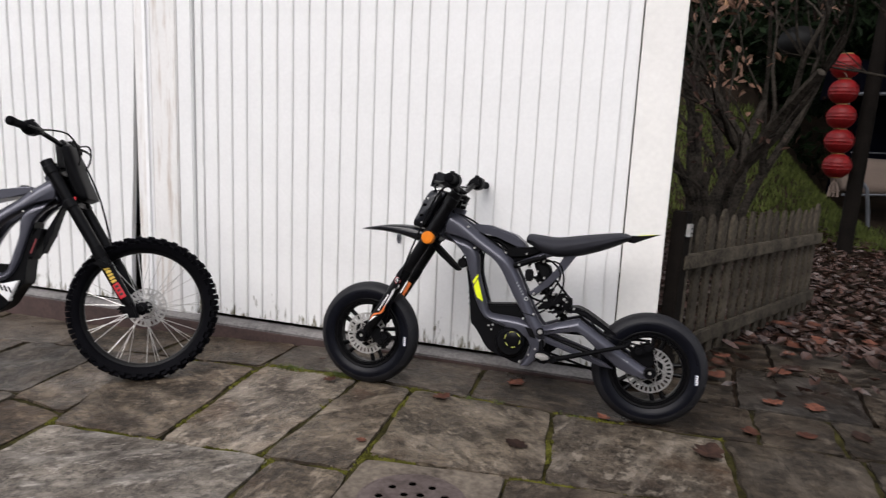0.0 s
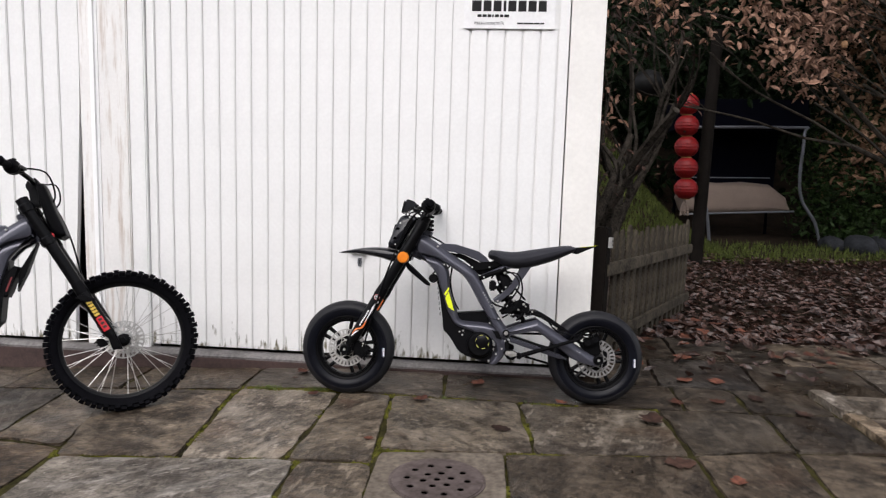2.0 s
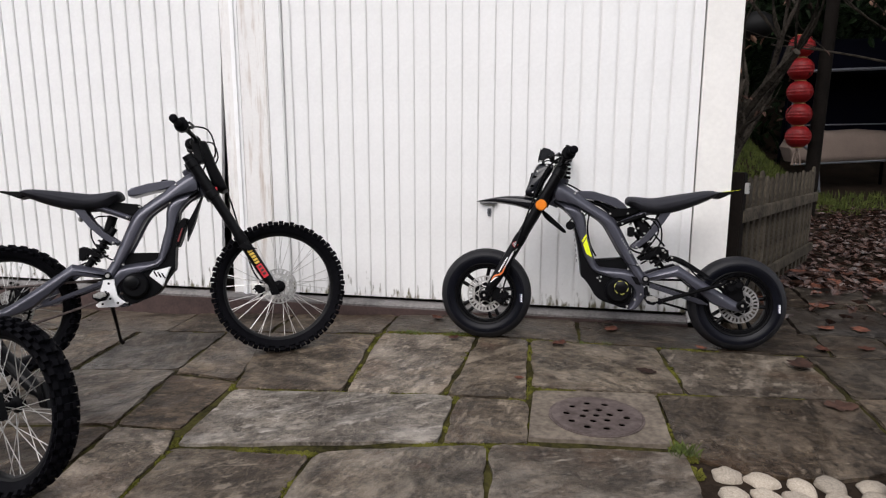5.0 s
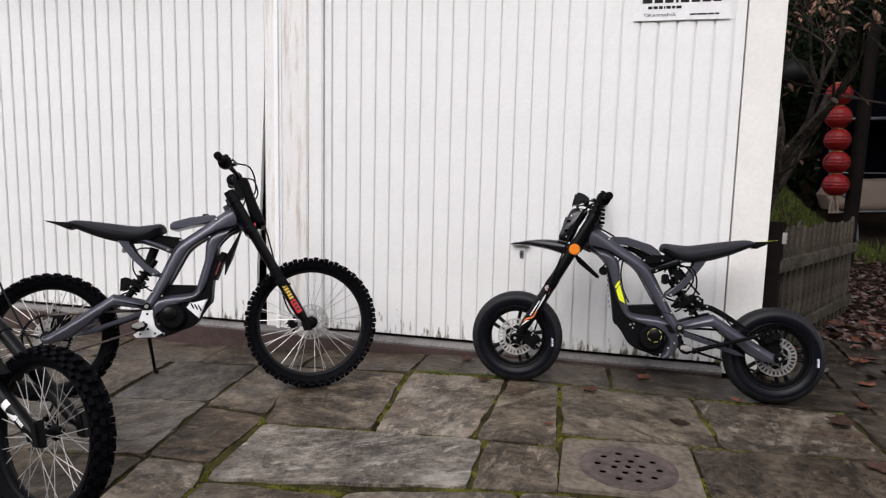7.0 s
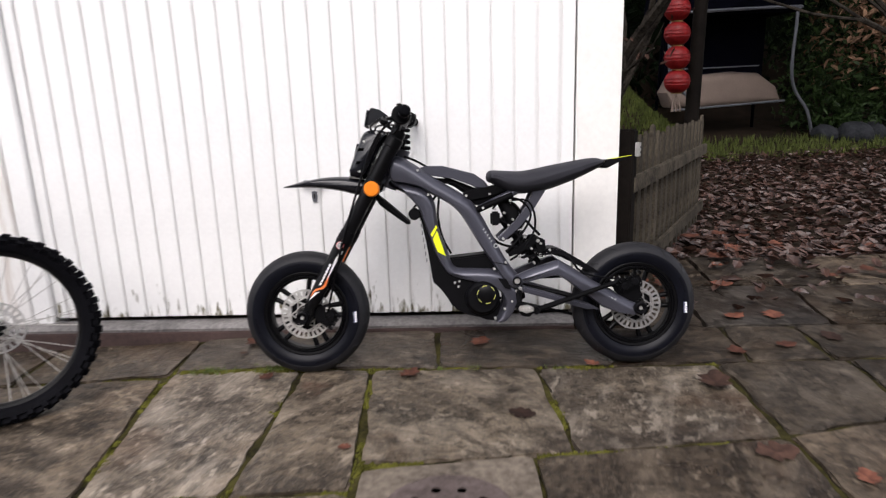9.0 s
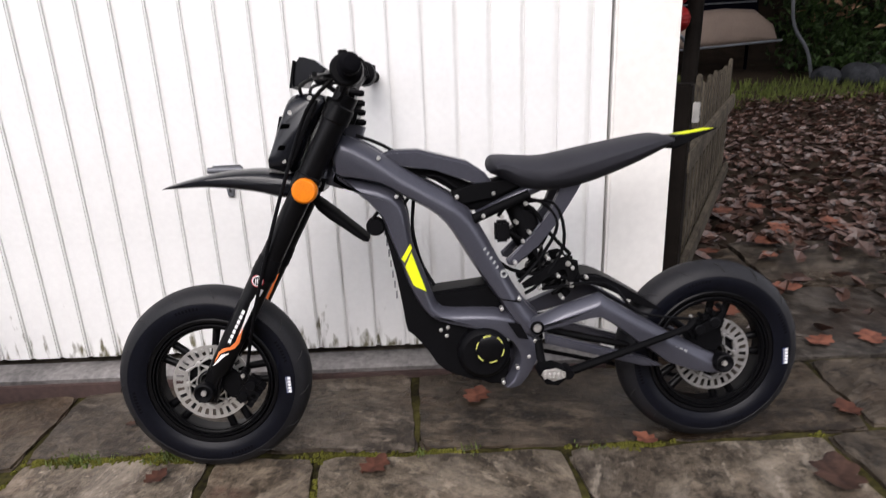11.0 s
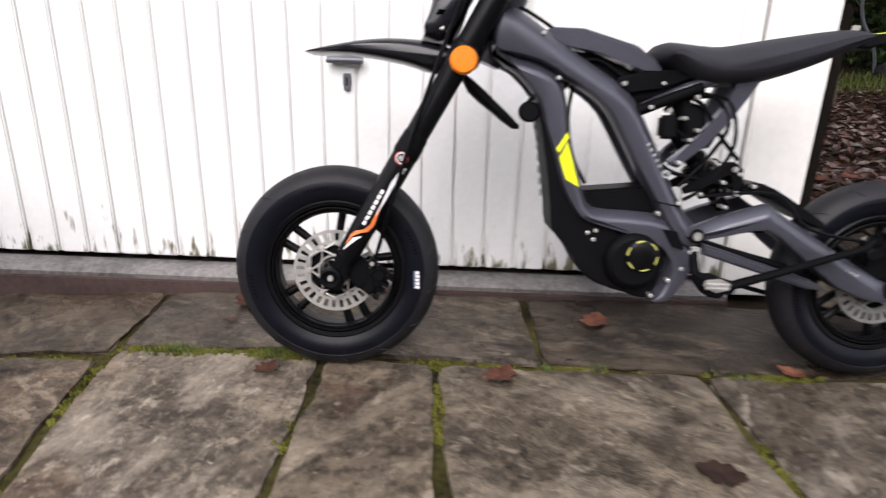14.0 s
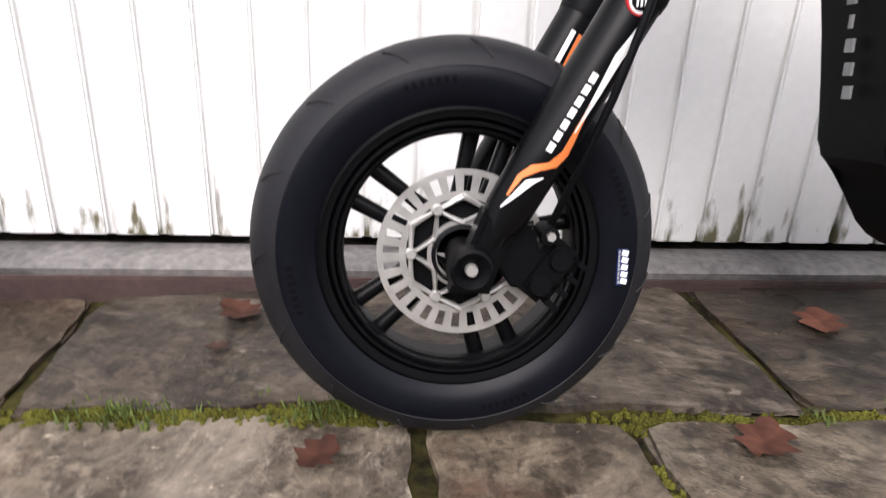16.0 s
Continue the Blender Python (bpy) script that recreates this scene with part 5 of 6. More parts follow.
    for s in (-1, 1):
        ez = bz + (tip if s > 0 else 0.0)
        part("grip", tube([(bx + 0.021, s * 0.392, ez), (bx + 0.019, s * 0.386, ez), (bx + 0.017, s * 0.33, ez + 0.001), (bx + 0.009, s * 0.275, ez + 0.002), (bx + 0.007, s * 0.268, ez + 0.002)], [0.012, 0.019, 0.0165, 0.0165, 0.024], 16, smooth=0), "tyre", bar)
        housing = part("switch_housing", tube([(bx, s * 0.262, ez), (bx, s * 0.258, ez), (bx, s * 0.232, ez), (bx, s * 0.210, ez), (bx, s * 0.205, ez)], [0.027, 0.032, 0.033, 0.030, 0.024], 18, smooth=0), "plastic", bar)
        part("switch_button", box(bx - 0.006, s * 0.240, ez + 0.034, 0.018, 0.014, 0.008, 0.002), "matt", housing)
        part("switch_button", box(bx + 0.026, s * 0.245, ez + 0.016, 0.010, 0.012, 0.014, 0.002), "matt", housing)
        part("lever_clamp", prism([(bx - 0.036, ez - 0.014), (bx - 0.026, ez + 0.012), (bx + 0.012, ez + 0.017), (bx + 0.017, ez - 0.010), (bx - 0.010, ez - 0.020)], s * 0.200, s * 0.178, 0.004), "plastic", bar)
        part("brake_lever", tube([(bx - 0.02, s * 0.20, ez - 0.005), (bx - 0.055, s * 0.26, ez - 0.012), (bx - 0.045, s * 0.37, ez - 0.015)], [0.008, 0.006, 0.005], 8), "black", bar)
    if not big:
        shown = part("display", prism([(0.252, 0.914), (0.262, 0.962), (0.272, 0.976), (0.306, 0.966), (0.330, 0.948), (0.318, 0.934), (0.290, 0.940), (0.276, 0.912)], -0.048, 0.048, 0.004), "cowl", bar, "small glossy display in an angular hood")
        part("hood", prism([(0.246, 0.910), (0.258, 0.968), (0.262, 0.968), (0.252, 0.910)], -0.056, 0.056, 0.001), "plastic", shown)
        part("screen", prism([(0.276, 0.9745), (0.304, 0.9665), (0.3045, 0.9685), (0.2765, 0.9765)], -0.038, 0.038, 0), "cowl", shown)
        part("display_bracket", prism([(0.288, 0.936), (0.300, 0.940), (0.345, 0.905), (0.338, 0.896)], -0.016, 0.016, 0.002), "matt", shown)
        for s in (-1, 1):
            part("indicator_pod", lathe([(0, s * 0.086), (0.010, s * 0.085), (0.013, s * 0.080), (0.013, s * 0.054), (0.008, s * 0.048)], 16, (0.316, 0, 0.926), closed=False), "matt", shown)
    if not fork:
        for k, pts in enumerate((((bx - 0.02, -0.22, bz), (0.30, -0.14, bz - 0.01), (0.27, -0.06, 0.90 + dz), (0.30, -0.03, 0.84 + dz)), ((bx - 0.02, 0.22, bz), (0.30, 0.13, bz), (0.275, 0.05, 0.905 + dz), (0.31, 0.03, 0.85 + dz)), ((bx, -0.19, bz - 0.01), (0.36, -0.12, bz - 0.05), (0.33, -0.07, 0.88 + dz), (0.36, -0.05, 0.80 + dz)))):
            part("cable", tube(pts, 0.004, 7), "plastic", bar)
        for zz in (-0.016, 0.006, 0.026, 0.048):
            part("clamp_bolt", tube([(0.375, -0.045, 0.848 + dz + zz), (0.402, -0.045, 0.844 + dz + zz), (0.409, -0.045, 0.843 + dz + zz)], [0.007, 0.0075, 0.005], 8, smooth=0), "matt", bar)
    part("brake_hose", tube([(bx - 0.03, -0.20, bz - 0.01), (0.29 + back, -0.115, 0.86 + dz), (0.232 + back, -0.112, 0.72 + dz), (0.178 + 0.5 * back, -0.118, 0.56 + dz * 0.5), (0.13, -0.110, 0.40 + dz * 0.3), (0.09, -0.06, rf + 0.03)], 0.0042, 8), "plastic", bike)
    tilt = pose(0, 0, 0, 0, 38, 0)
    cal = part("brake_caliper", box(0.090, -0.062, rf - 0.012, 0.046, 0.034, 0.070, 0.009, turn=tilt), "black", bike, "black brake caliper")
    for i in range(2):
        c = Vector((0.090, 0, rf - 0.012)) + (tilt @ Vector((0.0, 0, -0.017 + 0.034 * i)))
        part("piston_cap", lathe([(0, -0.084), (0.011, -0.084), (0.013, -0.081), (0.013, -0.06)], 18, (c.x, 0, c.z), closed=False), "plastic", cal)
    for i in range(4):
        c = Vector((0.090, 0, rf - 0.012)) + (tilt @ Vector((0.024, 0, -0.027 + 0.018 * i)))
        part("fin", box(c.x, -0.066, c.z, 0.016, 0.034, 0.006, 0.001, turn=tilt), "plastic", cal)
    c = Vector((0.090, 0, rf - 0.012)) + (tilt @ Vector((-0.028, 0, 0.030)))
    part("mount", tube([(c.x, -0.084, c.z), (c.x, -0.05, c.z)], 0.010, 12, smooth=0), "plastic", cal)
    part("bleed_screw", tube([(c.x, -0.089, c.z), (c.x, -0.08, c.z)], 0.005, 6, smooth=0), "steel", cal)
    part("caliper_bracket", prism([(0.02, rf + 0.01), (0.05, rf + 0.05), (0.075, rf + 0.03), (0.085, rf - 0.035), (0.05, rf - 0.03)], -0.072, -0.062, 0.003), "plastic", cal)
    lean = pose(0, 0, 0, 0, -25, 0)
    cal2 = part("rear_caliper", box(span - 0.030, -0.064, rb + 0.084, 0.088, 0.036, 0.046, 0.010, turn=lean), "matt", bike, "black rear brake caliper")
    for i in range(2):
        part("piston_cap", lathe([(0, -0.086), (0.011, -0.086), (0.014, -0.083), (0.014, -0.06)], 16, (span - 0.050 + 0.036 * i, 0, rb + 0.076 + 0.017 * i), closed=False), "plastic", cal2)
    for i in range(4):
        part("fin", box(span - 0.062 + 0.022 * i, -0.068, rb + 0.096 + 0.010 * i, 0.010, 0.034, 0.014, 0.002, turn=lean), "black", cal2)
    part("bleed_screw", tube([(span - 0.062, -0.07, rb + 0.094), (span - 0.070, -0.07, rb + 0.112)], 0.004, 6, smooth=0), "steel", cal2)
    part("mount", prism([(span - 0.085, rb + 0.064), (span - 0.06, rb + 0.088), (span + 0.012, rb + 0.072), (span + 0.018, rb + 0.030), (span - 0.005, rb + 0.010), (span - 0.06, rb + 0.030)], -0.060, -0.048, 0.003), "matt", cal2)
    part("hose", tube([(span - 0.05, -0.07, rb + 0.10), (span - 0.20, -0.085, rb + 0.13), (0.95, -0.07, 0.43 + dz * 0.5), (0.80, -0.05, 0.42 + dz)], 0.004, 6), "plastic", cal2)
    # footrests and stand
    for s in (-1, 1):
        peg = part("footrest", prism([(0.768, 0.250 + dp), (0.774, 0.262 + dp), (0.806, 0.266 + dp), (0.832, 0.255 + dp), (0.834, 0.240 + dp), (0.812, 0.222 + dp), (0.786, 0.226 + dp)], s * 0.112, s * 0.170, 0.006), "matt", bike, "serrated steel footrest")
        part("tread_plate", prism([(0.772, 0.2515 + dp), (0.778, 0.2640 + dp), (0.806, 0.2675 + dp), (0.829, 0.2565 + dp), (0.828, 0.243 + dp), (0.800, 0.236 + dp)], s * 0.1695, s * 0.1745, 0.003), "steel", peg, "bright serrated steel face")
        along("tooth", lathe([(0, -0.006), (0.0022, -0.006), (0.0034, 0.0), (0.0034, 0.004)], 6, closed=False), "steel", peg, [Matrix.Translation((0.780 + 0.0105 * i, s * 0.1745, 0.247 + dp + 0.008 * j)) @ pose(0, 0, 0, 0, 0, 0 if s < 0 else 180) for i in range(5) for j in range(2)])
        part("footrest_arm", tube([(0.785, s * 0.07, 0.30 + dp), (0.79, s * 0.09, 0.25 + dp), (0.80, s * 0.12, 0.235 + dp)], 0.010, 8), "matt", bike)
    if big:
        part("kickstand", tube([(0.80, -0.060, 0.205 + dp), (0.808, -0.20, 0.195), (0.818, -0.345, 0.092), (0.815, -0.375, 0.080 if not fork else 0.055)], [0.011, 0.008, 0.008, 0.013], 10, smooth=0), "black", bike)
    else:
        part("kickstand", tube([(0.842, -0.125, 0.237), (1.00, -0.128, 0.288), (1.124, -0.128, 0.329), (1.14, -0.125, 0.345)], [0.011, 0.009, 0.008, 0.010], 8, smooth=0), "matt", bike)
        part("yellow_decal", prism([(0.479, 0.497), (0.495, 0.530), (0.525, 0.436), (0.496, 0.452)], -0.0755, -0.070, 0), "yellow", low, "neon yellow decal")
        for i in range(7):
            z = 0.570 - 0.026 * i
            part("lettering", box(0.4445 - (z - 0.486) * 0.123, -0.006, z, 0.003, 0.013 if i != 3 else 0.005, 0.015, 0), "dim", bike)
        for i in range(5):
            part("lettering", box(0.664 + 0.007 * i, -0.0785, 0.530 - 0.011 * i, 0.0045, 0.0012, 0.0075, 0, turn=pose(0, 0, 0, 0, 35, 0)), "grey", bike)
        part("badge", lathe([(0.005, -0.0790), (0.0088, -0.0790), (0.0088, -0.070), (0.005, -0.070)], 20, (0.707, 0, 0.468)), "grey", bike)
        for i in range(6):
            part("lettering", box(1.072 + 0.012 * i, -0.0985, 0.283 - 0.0045 * i, 0.008, 0.0012, 0.010, 0, turn=pose(0, 0, 0, 0, 20, 0)), "grey", bike)
        part("yellow_decal", prism([(0.471, 0.516), (0.493, 0.550), (0.497, 0.540), (0.478, 0.507)], -0.0755, -0.070, 0), "yellow", low)
    return bike


SMALL = Matrix.Translation((-0.918, 2.801, -0.001)) @ pose(0, 0, 0, -8.0, 0, 2.25)
motorbike(SMALL, "dark graphite electric motorbike with small road wheels against the garage door")
BIG = Matrix.Translation((-1.9122, 2.5074, -0.0465)) @ pose(0, 0, 0, 12, 0, 207.75) @ Matrix.Scale(0.9865, 4)
motorbike(BIG, "dark grey electric off-road motorbike with knobbly tyres on its kickstand", big=True)
THIRD = Matrix.Translation((-2.184, 1.111, -0.061)) @ pose(0, 0, 0, 8, 0, 169.7) @ Matrix.Scale(0.885, 4)
motorbike(THIRD, "small black off-road bike with a black and white fork", big=True, fork="plain")


# ---- door furniture ----
lock = part("door_handle", tube([(-1.022, 3.274, 0.651), (-0.922, 3.274, 0.651)], 0.009, 10, smooth=0), "tubing", right_door, "small grey metal handle")
part("backplate", box(-0.972, 3.292, 0.651, 0.085, 0.006, 0.022, 0.002), "tubing", lock)
part("stem", tube([(-0.972, 3.274, 0.651), (-0.972, 3.296, 0.651)], 0.007, 8, smooth=0), "tubing", lock)
key = part("lock_plate", prism([(-0.980, 0.614), (-0.960, 0.614), (-0.958, 0.592), (-0.962, 0.568), (-0.978, 0.568), (-0.982, 0.592)], 3.288, 3.298, 0.002), "tubing", right_door, "grey keyhole plate")
part("keyhole", prism([(-0.973, 0.604), (-0.967, 0.604), (-0.967, 0.582), (-0.973, 0.582)], 3.2865, 3.290, 0), "dark", key)

# ---- sign ----
sign = part("sign", box(-0.182, 3.290, 2.018, 0.482, 0.005, 0.285, 0.0015), "white", None, "white company sign with black print on the garage door", category="sign")


def bars(x0, z0, widths, high, gap, mat="dark"):
    x = x0
    for wide in widths:
        part("letter", box(x + wide / 2, 3.2868, z0 + high / 2, wide, 0.0012, high, 0), mat, sign)
        x += wide + gap


bars(-0.382, 1.965, (0.05, 0.042, 0.042, 0.014, 0.042, 0.042, 0.042, 0.042), 0.055, 0.011)
bars(-0.352, 1.935, (0.022, 0.022, 0.020, 0.008, 0.022, 0.018, 0.026), 0.014, 0.005)
bars(-0.14, 1.900, (0.03, 0.05, 0.03, 0.02), 0.008, 0.004)
words = bpy.data.curves.new("word", "FONT")
words.body, words.size, words.extrude = "Vakuumtechnik", 0.026, 0.0006
words.materials.append(MAT["dark"])
word = new("word", words)
word.parent = sign
word.matrix_basis = pose(-0.372, 3.2866, 1.897, 90, 0, 0)

# ---- drain ----
plate = [(-0.612, 1.700), (-0.122, 1.745), (-0.138, 2.197), (-0.622, 2.132)]
drain = part("drain_cover", slab_mesh(ragged(plate, 0.05, 0.002), 0.004), "concrete", None, "round perforated iron drain cover in a square concrete frame", category="drain")
bm = bmesh.new()
cx, cy, rad = -0.375, 1.925, 0.166


def ring_of(x, y, r, n):
    vs = [bm.verts.new((x + r * math.cos(2 * math.pi * i / n), y + r * math.sin(2 * math.pi * i / n), 0.009)) for i in range(n)]
    return [bm.edges.new((vs[i], vs[(i + 1) % n])) for i in range(n)]


edges = ring_of(cx, cy, rad, 48)
holes = [(0, 0)] + [(0.052 * math.cos(a), 0.052 * math.sin(a)) for a in (math.pi * i / 3 + 0.3 for i in range(6))] + [(0.110 * math.cos(a), 0.110 * math.sin(a)) for a in (2 * math.pi * i / 10 for i in range(10))]
for hx, hy in holes:
    edges += ring_of(cx + hx, cy + hy, 0.0135, 12)
bmesh.ops.triangle_fill(bm, edges=edges, use_beauty=True)
made = bmesh.ops.extrude_face_region(bm, geom=list(bm.faces))
bmesh.ops.translate(bm, verts=[g for g in made["geom"] if isinstance(g, bmesh.types.BMVert)], vec=(0, 0, -0.0045))
part("grate", bm, "iron", drain, "rusty round grate with holes", smooth=False)
# Thin black disc just under the grate gives its holes their shade.
part("shaft", lathe([(0.0, 0.0), (rad - 0.01, 0.0), (rad - 0.01, 0.001)], 32, closed=False), "pit", drain, at=Matrix.Translation((cx, cy, 0.0042)) @ pose(0, 0, 0, 90, 0, 0))
t3 = [(rad + 0.001, 0.0), (rad + 0.010, 0.0), (rad + 0.010, 0.0035), (rad + 0.001, 0.0035)]
part("rim", lathe(t3, 48), "iron", drain, at=Matrix.Translation((cx, cy, 0.0038)) @ pose(0, 0, 0, 90, 0, 0))

# ---- tool case by the cobbles ----
case = holder("tool_case", pose(0.540, 1.450, -0.012, 0, 0, -6) @ Matrix.Scale(0.80, 4), label="low black plastic tool case with yellow catch", category="tool case")
part("body", box(0, 0, 0.055, 0.25, 0.26, 0.11, 0.018), "plastic", case)
part("lid", box(0, 0, 0.120, 0.24, 0.25, 0.022, 0.010), "black", case)
part("handle", tube([(-0.075, 0.10, 0.128), (-0.07, 0.118, 0.165), (0.0, 0.128, 0.178), (0.045, 0.118, 0.165), (0.05, 0.10, 0.128)], 0.013, 10), "plastic", case)
part("catch", box(-0.01, 0.085, 0.134, 0.045, 0.014, 0.010, 0.003), "yellow", case, "yellow catch")
part("mark", box(0.02, -0.02, 0.134, 0.03, 0.016, 0.008, 0.002), "red", case)
part("knob", lathe([(0, 0.0), (0.02, 0.0), (0.022, 0.006), (0.022, 0.02), (0, 0.022)], 20, closed=False), "steel", case, at=pose(-0.035, 0.03, 0.128, 90, 0, 0))

# ---- picket fence ----
FA, FB = Vector((0.375, 3.40)), Vector((1.43, 5.48))
flen = (FB - FA).length
fyaw = math.degrees(math.atan2(FB.y - FA.y, FB.x - FA.x))
fence = holder("picket_fence", pose(FA.x, FA.y, 0, 0, 1.6, fyaw), label="weathered grey wooden picket fence beside the garage", category="fence")
part("post", box(0.03, 0.0, 0.40, 0.075, 0.07, 0.86, 0.006), "post", fence)
for z in (0.17, 0.585):
    part("rail", box(flen / 2, -0.028, z, flen - 0.05, 0.026, 0.075, 0.006), "wood", fence)
pk = random.Random(4)
x = 0.125
while x < flen:
    h = 0.80 + pk.uniform(-0.03, 0.03) + 0.02 * (x / flen)
    w = 0.074 + pk.uniform(-0.007, 0.007)
    tip = prism([(-w / 2, 0.05), (w / 2, 0.05), (w / 2, h - 0.05), (w / 4, h - 0.012), (0, h), (-w / 4, h - 0.012), (-w / 2, h - 0.05)], -0.010, 0.010, 0.004)
    part("picket", tip, "wood", fence, at=pose(x, pk.uniform(-0.002, 0.002), 0, 0, pk.uniform(-1.2, 1.2), 0))
    x += 0.142 + pk.uniform(-0.006, 0.006)
hinge = part("bracket", box(0.012, -0.050, 0.745, 0.03, 0.020, 0.06, 0.002), "steel", fence, "perforated metal bracket")
part("bracket_hole", box(0.012, -0.061, 0.755, 0.008, 0.003, 0.008, 0), "dark", hinge)
part("bracket_hole", box(0.012, -0.061, 0.733, 0.008, 0.003, 0.008, 0), "dark", hinge)

# ---- garden ----
part("garden_post", tube([(2.03, 7.2, -0.1), (2.05, 7.2, 1.2), (2.09, 7.2, 2.7)], [0.072, 0.068, 0.06], 10), "post", None, "dark brown wooden garden post", at=SETBACK, category="post")


def lantern(x, y, z, r):
    ob = holder("paper_lantern", SETBACK @ pose(x, y, z), label="round red paper lantern hanging in a row", category="lantern", group="row of red lanterns")
    prof = []
    for i in range(25):
        a = math.pi * i / 24
        ripple = 1 + 0.02 * math.cos(i * math.pi)
        prof.append((max(0.0, r * math.sin(a) * ripple), r * 0.95 * math.cos(a)))
    part("shade", lathe(prof, 28, closed=False), "lantern", ob, at=pose(0, 0, 0, 90, 0, 0))
    for s in (-1, 1):
        part("collar", lathe([(r * 0.40, 0), (r * 0.42, 0.008), (r * 0.40, 0.016)], 20), "gilt", ob, at=pose(0, 0, s * r * 0.86 - 0.008, 90, 0, 0))
    return ob


for i in range(5):
    lantern(1.85 - 0.012 * i, 7.12, 1.01 + 0.225 * i, 0.124)
tas = holder("tassel", SETBACK @ pose(1.85, 7.12, 0.80), label="pale tassel under the red lanterns", category="tassel")
for i in range(7):
    part("strand", tube([(0, 0, 0.09), (0.012 * (i - 3), 0.01 * ((i * 3) % 5 - 2), 0.02), (0.016 * (i - 3), 0.01 * ((i * 2) % 5 - 2), -0.08)], 0.005, 5), "beige", tas)

globe = holder("globe_lantern", SETBACK @ pose(1.47, 7.6, 2.19), label="dull grey round paper lantern hanging under the dark boughs", category="lantern")
part("shade", lathe([(max(0.0, 0.19 * math.sin(math.pi * i / 16)), 0.15 * math.cos(math.pi * i / 16)) for i in range(17)], 28, closed=False), "dull", globe, at=pose(0, 0, 0, 90, 0, 0))
part("cord", tube([(0, 0, 0.14), (0.01, 0, 0.5), (0, 0, 0.9)], 0.004, 6), "post", globe)

sw = holder("garden_swing", SETBACK @ pose(3.27, 9.5, 0.12, 0, 0, 2), label="garden swing seat with navy canopy and beige cushion", category="garden swing")
part("backrest", prism([(-0.80, 0.70), (-0.80, 1.72), (0.56, 1.72), (0.56, 0.70)], 0.28, 0.36, 0.02), "navy", sw, "dark navy backrest")
part("canopy", prism([(-1.06, 1.66), (-1.02, 2.06), (0.56, 2.08), (0.62, 1.74), (0.55, 1.66)], -0.55, 0.45, 0.03), "navy", sw, "dark navy canopy")
part("cushion", pillow([(-0.80, 0.53), (-0.78, 0.92), (-0.3, 0.95), (0.36, 0.95), (0.66, 0.60), (0.0, 0.53)], 0.22, 4.0, 2), "beige", sw, "beige seat cushion", at=pose(0, 0.12, 0))
part("seat_rail", tube([(-0.80, -0.14, 0.50), (0.68, -0.14, 0.585)], 0.014, 8, smooth=0), "tubing", sw)
part("arm_rail", tube([(-0.78, -0.16, 1.02), (0.30, -0.16, 1.04)], 0.008, 8, smooth=0), "tubing", sw)
part("top_rail", tube([(-1.00, -0.58, 1.68), (0.44, -0.58, 1.71), (0.52, -0.58, 1.64), (0.52, -0.56, 1.05), (0.60, -0.52, 0.74), (0.80, -0.50, 0.46), (0.90, -0.48, 0.16)], 0.020, 8), "tubing", sw)
part("leg", tube([(-1.00, -0.58, 1.68), (-0.98, -0.56, 0.95), (-0.70, -0.53, 0.66), (-0.64, -0.52, 0.52), (-0.58, -0.50, 0.16)], 0.022, 8), "tubing", sw)
# Rear legs take the darkened canvas colour, so they read as shaded.
part("rear_leg", tube([(-0.76, 0.42, 1.68), (-0.78, 0.6, 0.16)], 0.022, 8, smooth=0), "navy", sw)
part("rear_leg", tube([(0.52, 0.42, 1.66), (0.62, 0.6, 0.16)], 0.022, 8, smooth=0), "navy", sw)


BOULDERS = [(5.48, 11.45, 0.22), (5.87, 11.32, 0.28), (6.30, 11.58, 0.26)]


def boulder(x, y, size, seed):
    bm = bmesh.new()
    bmesh.ops.create_icosphere(bm, subdivisions=3, radius=size)
    for v in bm.verts:
        v.co *= 1 + 0.35 * noise.noise(v.co * (1.4 / size) * 0.6 + Vector((seed * 3.7, 0, 0)))
        v.co.z *= 0.7
    part("boulder", bm, "rock", None, "bluish grey boulder at the back of the garden", at=Matrix.Translation((x, y, ground_height(x, y) + size * 0.3)), category="rock", group="garden boulders")


for k, (x, y, size) in enumerate(BOULDERS):
    boulder(x, y, size, k)


def limb(bm, p, way, length, radius, depth, rng, tips, bend=0.35, spread=0.9, lean=0.3):
    """A crooked tapering branch that forks."""
    pts, rs, q, d = [Vector(p)], [radius], Vector(p), Vector(way).normalized()
    steps = 4
    for i in range(steps):
        d = (d + Vector((rng.uniform(-bend, bend), rng.uniform(-bend, bend), rng.uniform(-bend, bend) * 0.7))).normalized()
        q = q + d * length / steps
        pts.append(q.copy())
        rs.append(radius * (1 - 0.45 * (i + 1) / steps))
    tube(pts, rs, 6 if radius > 0.012 else 4, bm=bm, smooth=2 if radius > 0.012 else 0)
    if depth == 0:
        tips.append(q.copy())
        tips.append(pts[2].copy())
        return
    for i in range(rng.choice((2, 3, 3))):
        j = rng.choice((2, 3, 4))
        nd = (d + Vector((rng.uniform(-spread, spread * lean), rng.uniform(-spread, spread), rng.uniform(-0.2, 0.7)))).normalized()
        limb(bm, pts[j], nd, length * rng.uniform(0.48, 0.72), rs[j] * 0.62, depth - 1, rng, tips, bend, spread)


